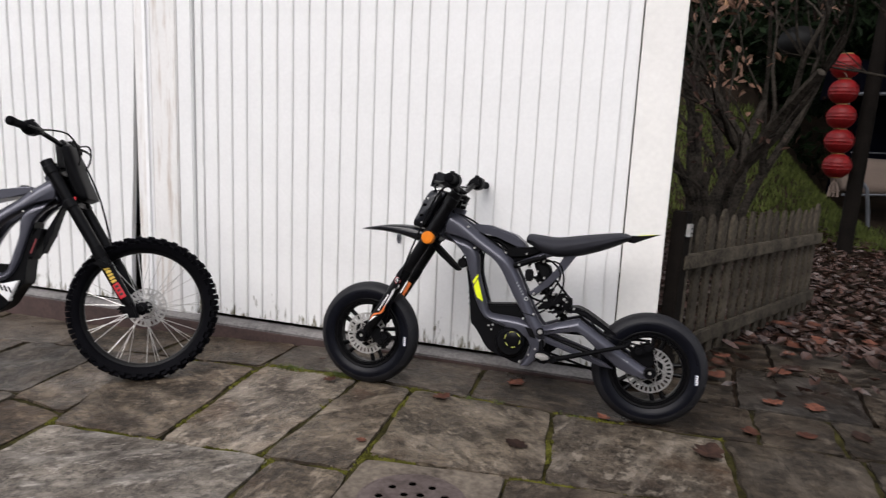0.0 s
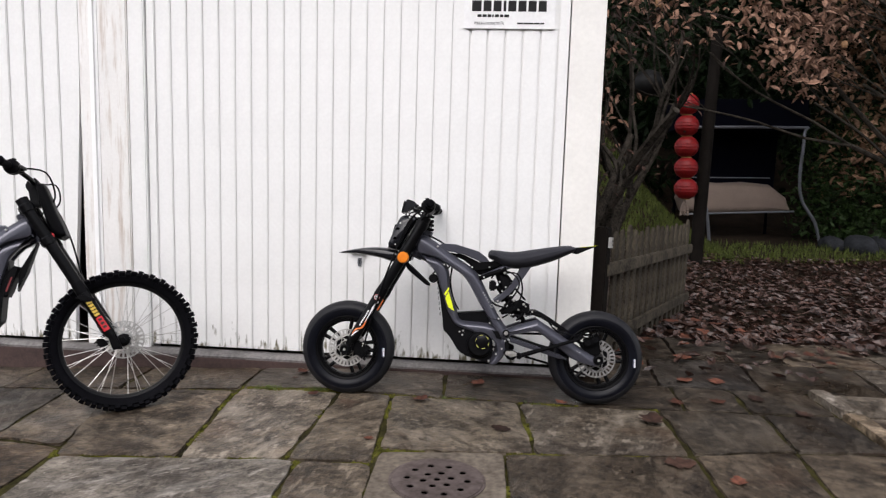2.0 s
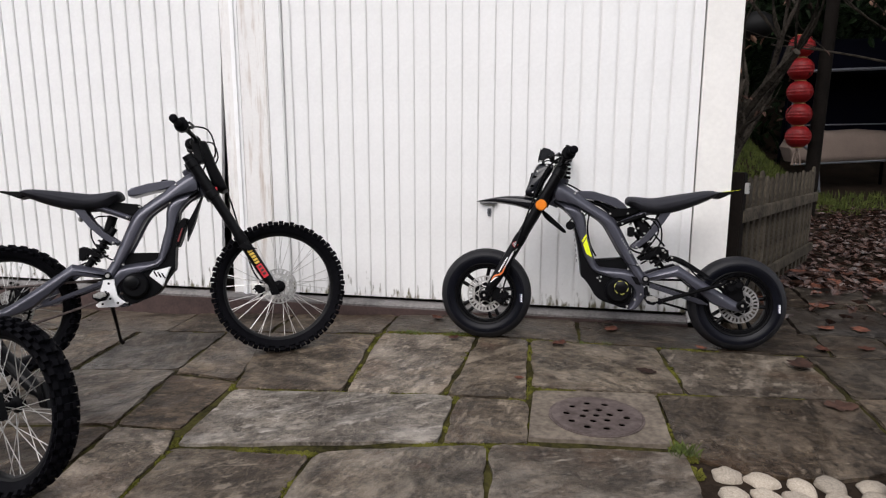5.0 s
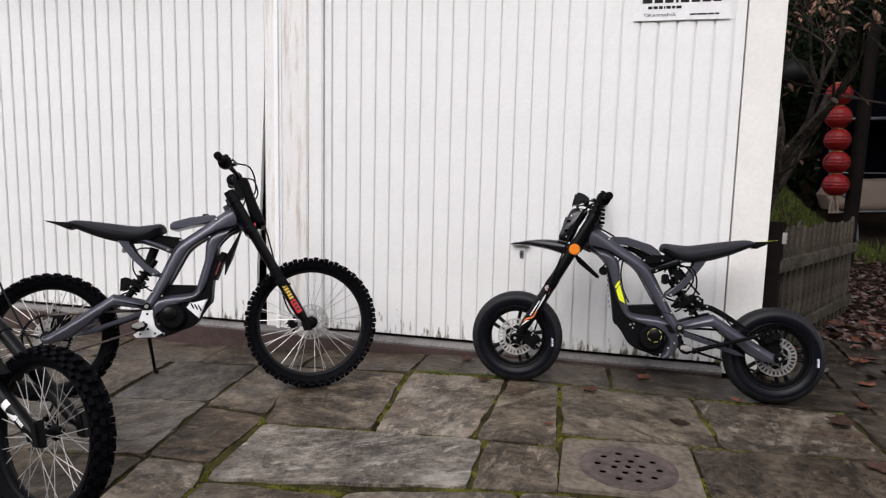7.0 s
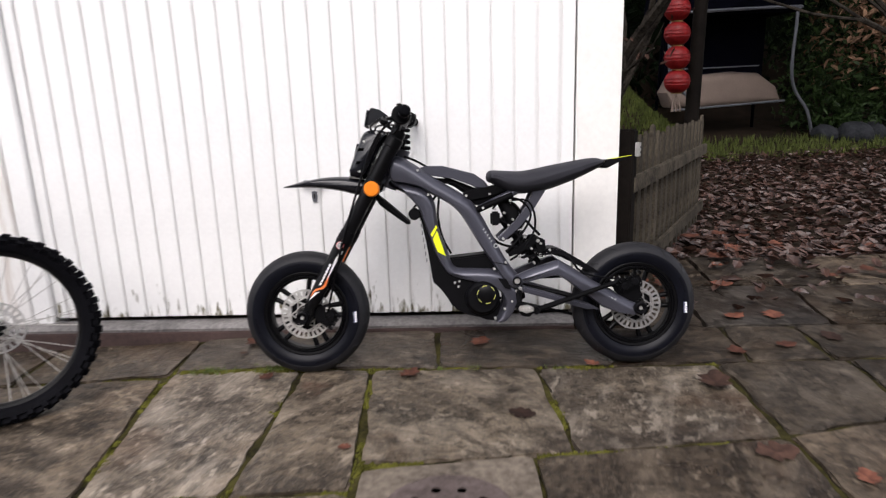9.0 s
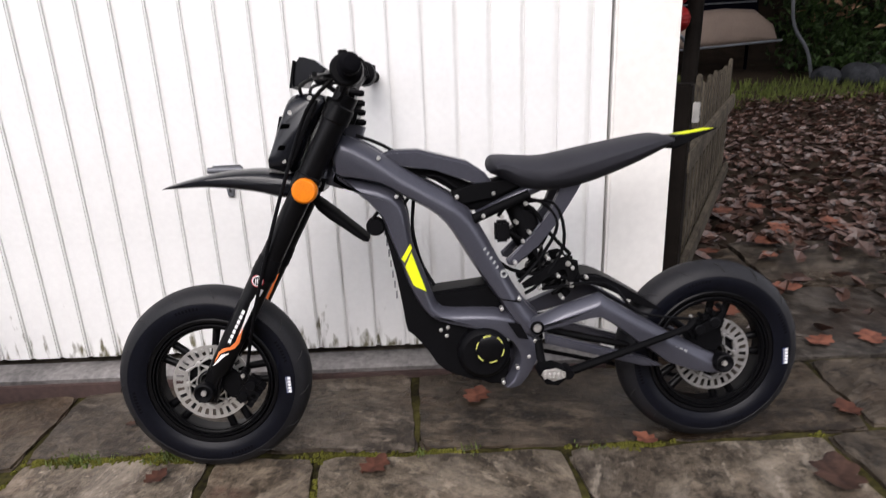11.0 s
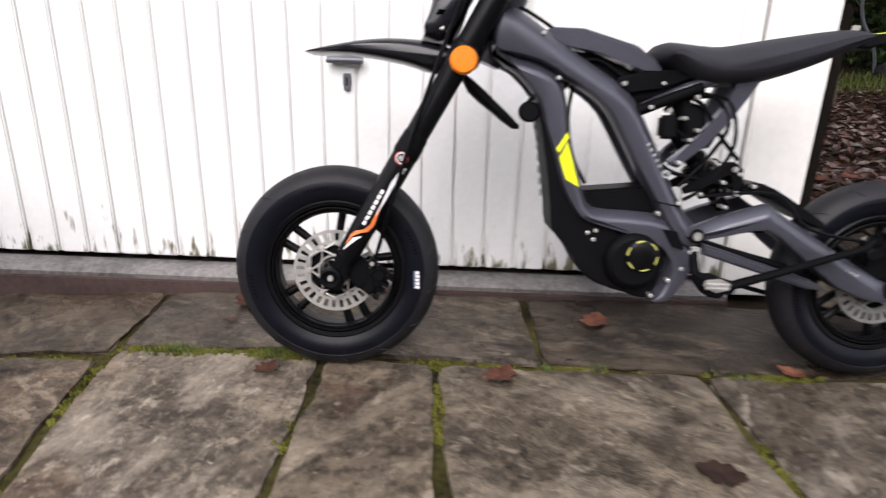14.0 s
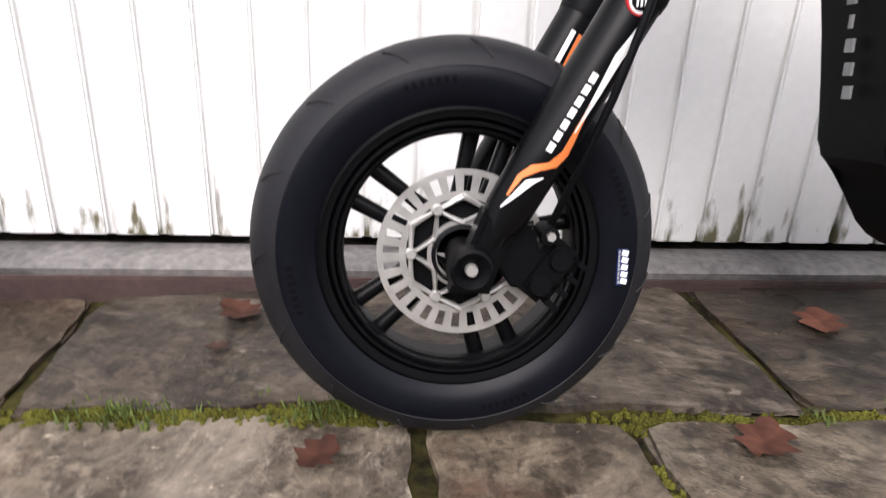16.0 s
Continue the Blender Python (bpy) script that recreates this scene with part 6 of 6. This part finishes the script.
def leaf_cloud(places, size, rng, spread, count):
    """Many small bent leaves round the given places, as vertex and face lists."""
    vs, fs = [], []
    for p in places:
        for _ in range(count):
            c = Vector(p) + Vector((rng.gauss(0, spread), rng.gauss(0, spread), rng.gauss(0, spread)))
            m = Euler((rng.uniform(-1.2, 1.2), rng.uniform(-1.2, 1.2), rng.uniform(0, 6.28))).to_matrix()
            s = size * rng.uniform(0.6, 1.3)
            k = len(vs)
            for a, b, z in ((-1, 0, 0), (-0.2, 0.42, 0.12), (0.5, 0.36, 0.1), (1, 0, 0), (0.5, -0.36, 0.12), (-0.2, -0.42, 0.1)):
                vs.append(tuple(c + m @ Vector((a * s / 2, b * s / 2, z * s))))
            fs.append((k, k + 1, k + 2, k + 3))
            fs.append((k, k + 3, k + 4, k + 5))
    return vs, fs


def stuff(name, vs, fs, mat, parent=None, at=None, **tags):
    me = bpy.data.meshes.new(name)
    me.from_pydata(vs, [], fs)
    me.materials.append(MAT[mat])
    ob = new(name, me)
    if parent:
        ob.parent = parent
    if at:
        ob.matrix_basis = at
    return tagged(ob, **tags)


def tree(base, stems, seed, depth, leaf_mat, label, leaves, size, fruit=0):
    rng, tips, bm = random.Random(seed), [], bmesh.new()
    ob = holder("tree", SETBACK @ pose(*base), label=label, category="tree")
    for way, length, radius in stems:
        limb(bm, (0, 0, -0.05), way, length, radius, depth, rng, tips, 0.28, 0.75)
    part("trunk", bm, "bark", ob)
    vs, fs = leaf_cloud([t for t in tips if rng.random() < 0.8], size, rng, 0.10, leaves)
    stuff("crown", vs, fs, leaf_mat, ob, kind="stuff")
    for i in range(fruit):
        t = rng.choice(tips)
        part("fruit", lathe([(0, -0.04), (0.022, -0.03), (0.032, 0), (0.024, 0.03), (0, 0.042)], 10, closed=False), "dryfruit", ob, at=Matrix.Translation(t - Vector((0, 0, 0.06))) @ pose(0, 0, 0, 90, 0, 0))
    return ob


tree((0.50, 5.1, 0.0), (((-0.15, 0.1, 1.0), 1.5, 0.085), ((0.40, 0.1, 1.0), 1.0, 0.08), ((0.1, 0.2, 1.0), 1.7, 0.055)), 5, 3, "leaf", "bare gnarled garden tree with a few brown leaves", 2, 0.055)
tree((0.80, 6.2, 0.0), (((0.0, -0.1, 1.0), 2.1, 0.06), ((0.15, -0.1, 1.0), 1.8, 0.05), ((0.05, 0.0, 1.0), 2.0, 0.045)), 9, 3, "leaf", "thin leafless tree with dry brown leaves and pods", 2, 0.075, fruit=2)
tree((5.2, 6.6, 0.0), (((-0.30, -0.1, 1.0), 2.7, 0.06), ((-0.5, -0.3, 1.0), 2.8, 0.05), ((-0.2, -0.5, 1.0), 2.5, 0.045), ((-0.4, 0.2, 1.0), 2.7, 0.05)), 12, 4, "dryleaf", "slender tree with reddish brown dry leaves", 18, 0.085, fruit=8)

tree((5.7, 7.7, 0.0), (((-0.75, -0.2, 1.0), 3.4, 0.04), ((-0.55, -0.3, 1.0), 3.3, 0.04), ((-0.35, -0.2, 1.0), 3.0, 0.04)), 31, 4, "dryleaf", "slender tree with reddish brown dry leaves", 10, 0.085, fruit=6)

# evergreen hedge, boughs and a gap-closing sheet behind the garden
hr = random.Random(21)


def clumps(n, x0, x1, y0, y1, z0, z1):
    return [(hr.uniform(x0, x1), hr.uniform(y0, y1), z0 + (z1 - z0) * hr.random() ** 0.8) for _ in range(n)]


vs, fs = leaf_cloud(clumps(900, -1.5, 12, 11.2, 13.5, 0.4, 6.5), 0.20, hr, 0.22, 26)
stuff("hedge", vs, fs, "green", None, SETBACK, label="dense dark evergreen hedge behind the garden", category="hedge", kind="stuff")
vs, fs = leaf_cloud(clumps(200, 4.3, 6.2, 8.9, 10.2, 0.1, 1.9), 0.09, hr, 0.16, 34)
stuff("shrub", vs, fs, "shrub", None, SETBACK, label="dark green evergreen shrubs beside the garden swing", category="shrub", kind="stuff")
# Dense boughs, added partly to keep the garden below in shade.
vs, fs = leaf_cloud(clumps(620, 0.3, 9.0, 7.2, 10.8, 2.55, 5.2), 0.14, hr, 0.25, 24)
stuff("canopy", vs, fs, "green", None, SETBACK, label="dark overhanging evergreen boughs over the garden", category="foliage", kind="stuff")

vs, fs = leaf_cloud(clumps(420, 4.35, 7.0, 8.3, 9.6, 1.0, 4.6), 0.12, hr, 0.18, 22)
stuff("beech_hedge", vs, fs, "beech", None, SETBACK, label="dry copper-brown beech hedge beyond the garden swing", category="hedge", kind="stuff")
# Dark sheet added behind the hedge so that no sky shows through.
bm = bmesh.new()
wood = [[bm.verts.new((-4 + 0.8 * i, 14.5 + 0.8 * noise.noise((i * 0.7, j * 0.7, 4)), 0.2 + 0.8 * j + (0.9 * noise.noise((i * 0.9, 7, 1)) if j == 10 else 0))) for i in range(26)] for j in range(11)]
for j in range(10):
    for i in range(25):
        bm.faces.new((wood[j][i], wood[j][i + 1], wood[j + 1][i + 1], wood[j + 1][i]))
part("backdrop", bm, "green", None, "dark green sheet added behind the hedge to hide sky gaps", at=SETBACK, category="woodland", kind="structure")

# lawn strip, as short blades
gr = random.Random(6)
vs, fs = [], []
for _ in range(9000):
    if gr.random() < 0.72:
        x, y = gr.uniform(0.5, 3.4), gr.uniform(9.6, 13.7)
    else:
        x, y = gr.uniform(3.1, 9.7), gr.uniform(9.9, 11.7)
    z = ground_height(x, y) - 0.04
    h, a = gr.uniform(0.06, 0.15), gr.uniform(0, 6.28)
    k = len(vs)
    dx, dy = 0.015 * math.cos(a), 0.015 * math.sin(a)
    vs += [(x - dx, y - dy, z), (x + dx, y + dy, z), (x + gr.uniform(-0.04, 0.04), y + gr.uniform(-0.04, 0.04), z + h)]
    fs.append((k, k + 1, k + 2))
stuff("lawn", vs, fs, "grass", None, label="patchy green lawn at the back of the garden", category="grass", kind="stuff")


# ---- leaves ----
def leaf_mesh(rng, size):
    """One dry curled leaf with a pointed, lobed outline."""
    bm = bmesh.new()
    n = 14
    curl, twist = rng.uniform(0.05, 0.28), rng.uniform(-0.4, 0.4)
    mid = [bm.verts.new((size * (i / n - 0.5), 0, size * curl * (2 * i / n - 1) ** 2 * 0.5)) for i in range(n + 1)]
    for s in (-1, 1):
        edge = []
        for i in range(n + 1):
            t = i / n
            w = 0.36 * size * math.sin(math.pi * t) ** 0.7 * (1 + 0.25 * math.cos(t * 20 + s)) * rng.uniform(0.85, 1.1)
            edge.append(bm.verts.new((size * (t - 0.5), s * w, size * (curl * (2 * t - 1) ** 2 * 0.5 + 0.22 * curl * (w / size) * 3 + s * twist * 0.1 * t))))
        for i in range(n):
            bm.faces.new((mid[i], mid[i + 1], edge[i + 1], edge[i]))
    bmesh.ops.remove_doubles(bm, verts=bm.verts, dist=1e-5)
    return bm


lr = random.Random(11)
LEAVES = [(0.718, 2.908, 0.10, "redleaf"), (1.035, 3.315, 0.13, "redleaf"), (-1.075, 2.742, 0.075, "redleaf"), (-0.54, 2.748, 0.105, "redleaf"), (-0.27, 3.055, 0.115, "redleaf"),
          (0.54, 2.645, 0.17, "leaf"), (-0.148, 2.443, 0.11, "leaf"), (0.934, 2.972, 0.10, "redleaf"), (0.552, 2.20, 0.15, "leaf"), (0.73, 2.073, 0.09, "redleaf"), (-0.692, 2.25, 0.05, "redleaf"),
          (-1.235, 3.105, 0.10, "redleaf"), (-1.245, 2.995, 0.045, "leaf"), (0.145, 2.815, 0.08, "redleaf"), (0.86, 3.30, 0.12, "redleaf"), (1.15, 3.05, 0.12, "leaf"), (1.30, 2.85, 0.11, "leaf"), (0.63, 3.50, 0.14, "redleaf"), (0.95, 3.70, 0.13, "redleaf")]
for _ in range(46):
    LEAVES.append((lr.uniform(0.55, 2.1), 3.60 + 1.2 * lr.random() ** 0.8, lr.uniform(0.09, 0.16), lr.choice(("redleaf", "redleaf", "leaf"))))
for x, y, s, m in LEAVES:
    part("fallen_leaf", leaf_mesh(lr, s * 0.85), m, None, "curled dry brown leaf lying on the paving", at=pose(x, y, 0.008 + fall(x) + (0.02 if y > 3.4 else 0), 0, 0, lr.uniform(0, 360)), category="leaf", group="leaves on the paving")
vs, fs = [], []
for _ in range(10500):
    u = lr.random()
    x = lr.uniform(0.35, 6.0)
    y = 3.35 + (lr.random() ** 1.25) * 6.8
    if y < 4.2 + 0.3 * noise.noise((x * 2, y * 2, 1)) and lr.random() < 0.86:
        continue
    if x > 1.7 and y < 3.9:
        continue
    z = max(ground_height(x, y) - 0.03, 0.006 if y < 4.35 else -0.2) + lr.uniform(0.0, 0.045)
    s = lr.uniform(0.05, 0.115)
    m = Euler((lr.uniform(-0.5, 0.5), lr.uniform(-0.5, 0.5), lr.uniform(0, 6.28))).to_matrix()
    k = len(vs)
    for a, b, c in ((-1, 0, 0.16), (-0.35, 0.5, 0.22), (0.4, 0.42, 0.2), (1, 0, 0.16), (0.4, -0.42, 0.22), (-0.35, -0.5, 0.2), (0, 0, 0)):
        vs.append(tuple(Vector((x, y, z)) + m @ Vector((a * s / 2, b * s / 2, c * s * 0.9))))
    fs += [(k, k + 1, k + 6), (k + 1, k + 2, k + 6), (k + 2, k + 3, k + 6), (k + 3, k + 4, k + 6), (k + 4, k + 5, k + 6), (k + 5, k, k + 6)]
stuff("leaf_litter", vs, fs, "litter", None, label="thick carpet of damp brown fallen leaves", category="leaves", kind="stuff")

# ---- moss and grass in the joints ----
mr = random.Random(17)
vs, fs, gv, gf = [], [], [], []


def tuft(x, y, n, h, vv, ff):
    for _ in range(n):
        a, lean = mr.uniform(0, 6.28), mr.uniform(0.2, 1.0)
        px, py = x + mr.gauss(0, 0.010), y + mr.gauss(0, 0.008)
        hh = h * mr.uniform(0.5, 1.2)
        k = len(vv)
        w = 0.0026
        z = fall(px)
        vv += [(px - w * math.sin(a), py + w * math.cos(a), z - 0.004), (px + w * math.sin(a), py - w * math.cos(a), z - 0.004),
               (px + 0.5 * lean * hh * math.cos(a), py + 0.5 * lean * hh * math.sin(a), z + hh * 0.7), (px + lean * hh * math.cos(a), py + lean * hh * math.sin(a), z + hh)]
        ff += [(k, k + 1, k + 2), (k, k + 2, k + 3)]


def cushion(x, y, n, size, vv, ff):
    """A few low, lumpy domes of moss."""
    for _ in range(n):
        px, py = x + mr.gauss(0, 0.006), y + mr.gauss(0, 0.005)
        rad, high, turn = size * mr.uniform(0.5, 1.2), size * mr.uniform(0.35, 0.8), mr.uniform(0, 6.28)
        k = len(vv)
        vv.append((px, py, fall(px) - 0.004 + high))
        for ring, drop in ((0.6, 0.28), (1.0, 1.0)):
            for i in range(6):
                a = turn + i * math.pi / 3 + (0.5 if drop == 1.0 else 0)
                q = ring * rad * mr.uniform(0.75, 1.2)
                vv.append((px + q * math.cos(a), py + q * math.sin(a), fall(px) - 0.004 + high * (1 - drop) - 0.004 * drop))
        for i in range(6):
            j = (i + 1) % 6
            ff += [(k, k + 1 + i, k + 1 + j), (k + 1 + i, k + 7 + i, k + 1 + j), (k + 1 + j, k + 7 + i, k + 7 + j)]


for row in range(1, 4):
    for _ in range(1500):
        x = mr.uniform(-2.6, 0.6)
        if noise.noise((x * 4, row * 7.1, 2)) < (0.30 if row == 1 and x > -0.75 else 0.08):
            continue
        cushion(x, J(row, x) + mr.gauss(0, 0.006), 2, 0.0062, vs, fs)
for row, cuts in ROWS_OF_SLABS[3:6]:
    for xa, xb in [c for c in cuts if -2.2 < c[0] < 0.1]:
        for _ in range(130):
            t = mr.random()
            if noise.noise((xa * 5, t * 4, row * 3.3)) < 0.02:
                continue
            x = xa + (xb - xa) * t
            y = J(row, xa) + (J(row + 1, xb) - J(row, xa)) * t
            cushion(x + mr.gauss(0, 0.007), y, 2, 0.0070, vs, fs)
for cx0, spread, n in ((-1.33, 0.06, 160), (-1.06, 0.05, 150), (-0.62, 0.04, 90), (-0.40, 0.05, 60), (0.10, 0.05, 60)):
    for _ in range(n):
        x = cx0 + mr.gauss(0, spread)
        cushion(x, J(1, x) + mr.gauss(0, 0.010), 3, 0.0070, vs, fs)
stuff("moss", vs, fs, "moss", None, label="yellow-green moss growing in the paving joints", category="moss", kind="stuff")
for cx0, n in ((-1.34, 16), (-1.30, 12), (-1.10, 10), (-1.07, 14), (-0.42, 5), (-0.30, 3), (0.02, 3)):
    for _ in range(n):
        x = cx0 + mr.gauss(0, 0.03)
        tuft(x, J(1, x) + mr.gauss(0, 0.012), 5, 0.013, gv, gf)
for _ in range(14):
    tuft(-0.105 + mr.gauss(0, 0.02), 1.70 + mr.gauss(0, 0.015), 5, 0.035, gv, gf)
stuff("grass_tuft", gv, gf, "grassy", None, label="small green grass tufts in the paving joints", category="grass", kind="stuff")


# ---- paving stones ----
def quad(row, a, b):
    (x0, x1), (x2, x3) = a, b
    d = 0.02
    return [(x1, J(row + 1, x1 + d)), (x3, J(row + 1, x3 - d)), (x2, J(row, x2 - d)), (x0, J(row, x0 + d))]


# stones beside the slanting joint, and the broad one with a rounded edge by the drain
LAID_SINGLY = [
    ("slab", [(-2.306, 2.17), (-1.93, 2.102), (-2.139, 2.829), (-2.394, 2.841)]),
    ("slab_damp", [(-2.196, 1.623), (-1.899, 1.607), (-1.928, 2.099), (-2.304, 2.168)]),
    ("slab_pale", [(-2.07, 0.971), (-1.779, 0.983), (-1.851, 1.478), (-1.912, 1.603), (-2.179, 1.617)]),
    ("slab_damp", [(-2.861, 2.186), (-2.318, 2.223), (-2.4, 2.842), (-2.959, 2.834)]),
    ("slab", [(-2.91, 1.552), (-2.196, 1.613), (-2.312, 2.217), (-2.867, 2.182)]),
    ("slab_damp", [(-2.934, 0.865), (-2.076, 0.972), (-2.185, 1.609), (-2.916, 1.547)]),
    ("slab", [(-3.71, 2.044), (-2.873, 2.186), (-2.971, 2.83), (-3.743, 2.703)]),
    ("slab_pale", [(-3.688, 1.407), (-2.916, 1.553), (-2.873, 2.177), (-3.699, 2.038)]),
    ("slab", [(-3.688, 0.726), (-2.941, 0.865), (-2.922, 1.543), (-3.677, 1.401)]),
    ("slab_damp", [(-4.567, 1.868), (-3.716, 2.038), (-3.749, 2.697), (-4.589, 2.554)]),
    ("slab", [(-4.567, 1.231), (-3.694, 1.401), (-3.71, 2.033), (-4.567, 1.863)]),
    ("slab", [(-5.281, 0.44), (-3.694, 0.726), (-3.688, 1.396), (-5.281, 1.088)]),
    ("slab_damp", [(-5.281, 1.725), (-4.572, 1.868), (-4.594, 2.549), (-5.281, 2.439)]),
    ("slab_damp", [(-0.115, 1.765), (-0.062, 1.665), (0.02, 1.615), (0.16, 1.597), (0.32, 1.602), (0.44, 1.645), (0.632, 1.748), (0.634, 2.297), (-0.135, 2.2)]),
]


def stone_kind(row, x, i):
    """Damp brown stones lie by the door, darker ones carry painted shade under the trees, paler ones further out."""
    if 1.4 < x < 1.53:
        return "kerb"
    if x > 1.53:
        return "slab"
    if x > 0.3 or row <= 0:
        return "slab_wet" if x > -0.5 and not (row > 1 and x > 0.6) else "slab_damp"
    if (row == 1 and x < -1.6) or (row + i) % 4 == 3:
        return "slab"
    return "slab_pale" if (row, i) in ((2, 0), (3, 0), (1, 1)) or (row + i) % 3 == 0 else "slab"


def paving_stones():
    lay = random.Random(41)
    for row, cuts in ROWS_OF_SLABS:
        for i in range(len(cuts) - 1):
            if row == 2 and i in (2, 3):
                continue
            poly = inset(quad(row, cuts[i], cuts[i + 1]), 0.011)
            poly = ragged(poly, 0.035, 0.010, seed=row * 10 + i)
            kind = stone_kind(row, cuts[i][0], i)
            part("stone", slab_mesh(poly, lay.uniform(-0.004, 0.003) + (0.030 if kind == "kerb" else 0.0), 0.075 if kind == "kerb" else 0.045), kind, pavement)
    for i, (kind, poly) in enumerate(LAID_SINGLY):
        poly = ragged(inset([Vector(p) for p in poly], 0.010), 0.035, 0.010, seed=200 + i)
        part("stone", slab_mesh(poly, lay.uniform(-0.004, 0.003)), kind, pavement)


paving_stones()
# cobbles where the flagstones end
cr = random.Random(2)
bed = part("cobble_bed", slab_mesh([(-0.10, -1.3), (1.6, -1.3), (1.6, 1.95), (0.7, 1.85), (0.2, 1.66), (-0.10, 1.70)], -0.012, 0.03), "soil", None, "damp soil between pale cobbles", category="ground", kind="structure")
balls = []
for k in range(3):
    bm = bmesh.new()
    bmesh.ops.create_icosphere(bm, subdivisions=3, radius=1)
    for v in bm.verts:
        v.co *= 1 + 0.22 * noise.noise(v.co * 1.3 + Vector((k * 5, 0, 0)))
    balls.append(part("cobble", bm, "pebble", bed, at=Matrix.Translation((0.05 + 0.11 * k, 0.72, -0.012)) @ Matrix.Diagonal((0.05, 0.045, 0.020, 1))))
for i in range(14):
    for j in range(8):
        m = Matrix.Translation((0.0 + 0.108 * i + cr.uniform(-0.02, 0.02), 1.575 + 0.10 * min(1.0, max(0.0, 0.18 * i - 0.4)) - 0.098 * j + cr.uniform(-0.015, 0.015), -0.010)) @ pose(0, 0, 0, 0, 0, cr.uniform(0, 360)) @ Matrix.Diagonal((cr.uniform(0.044, 0.062), cr.uniform(0.038, 0.050), cr.uniform(0.016, 0.026), 1))
        part("cobble", cr.choice(balls).data, "pebble", bed, at=m)
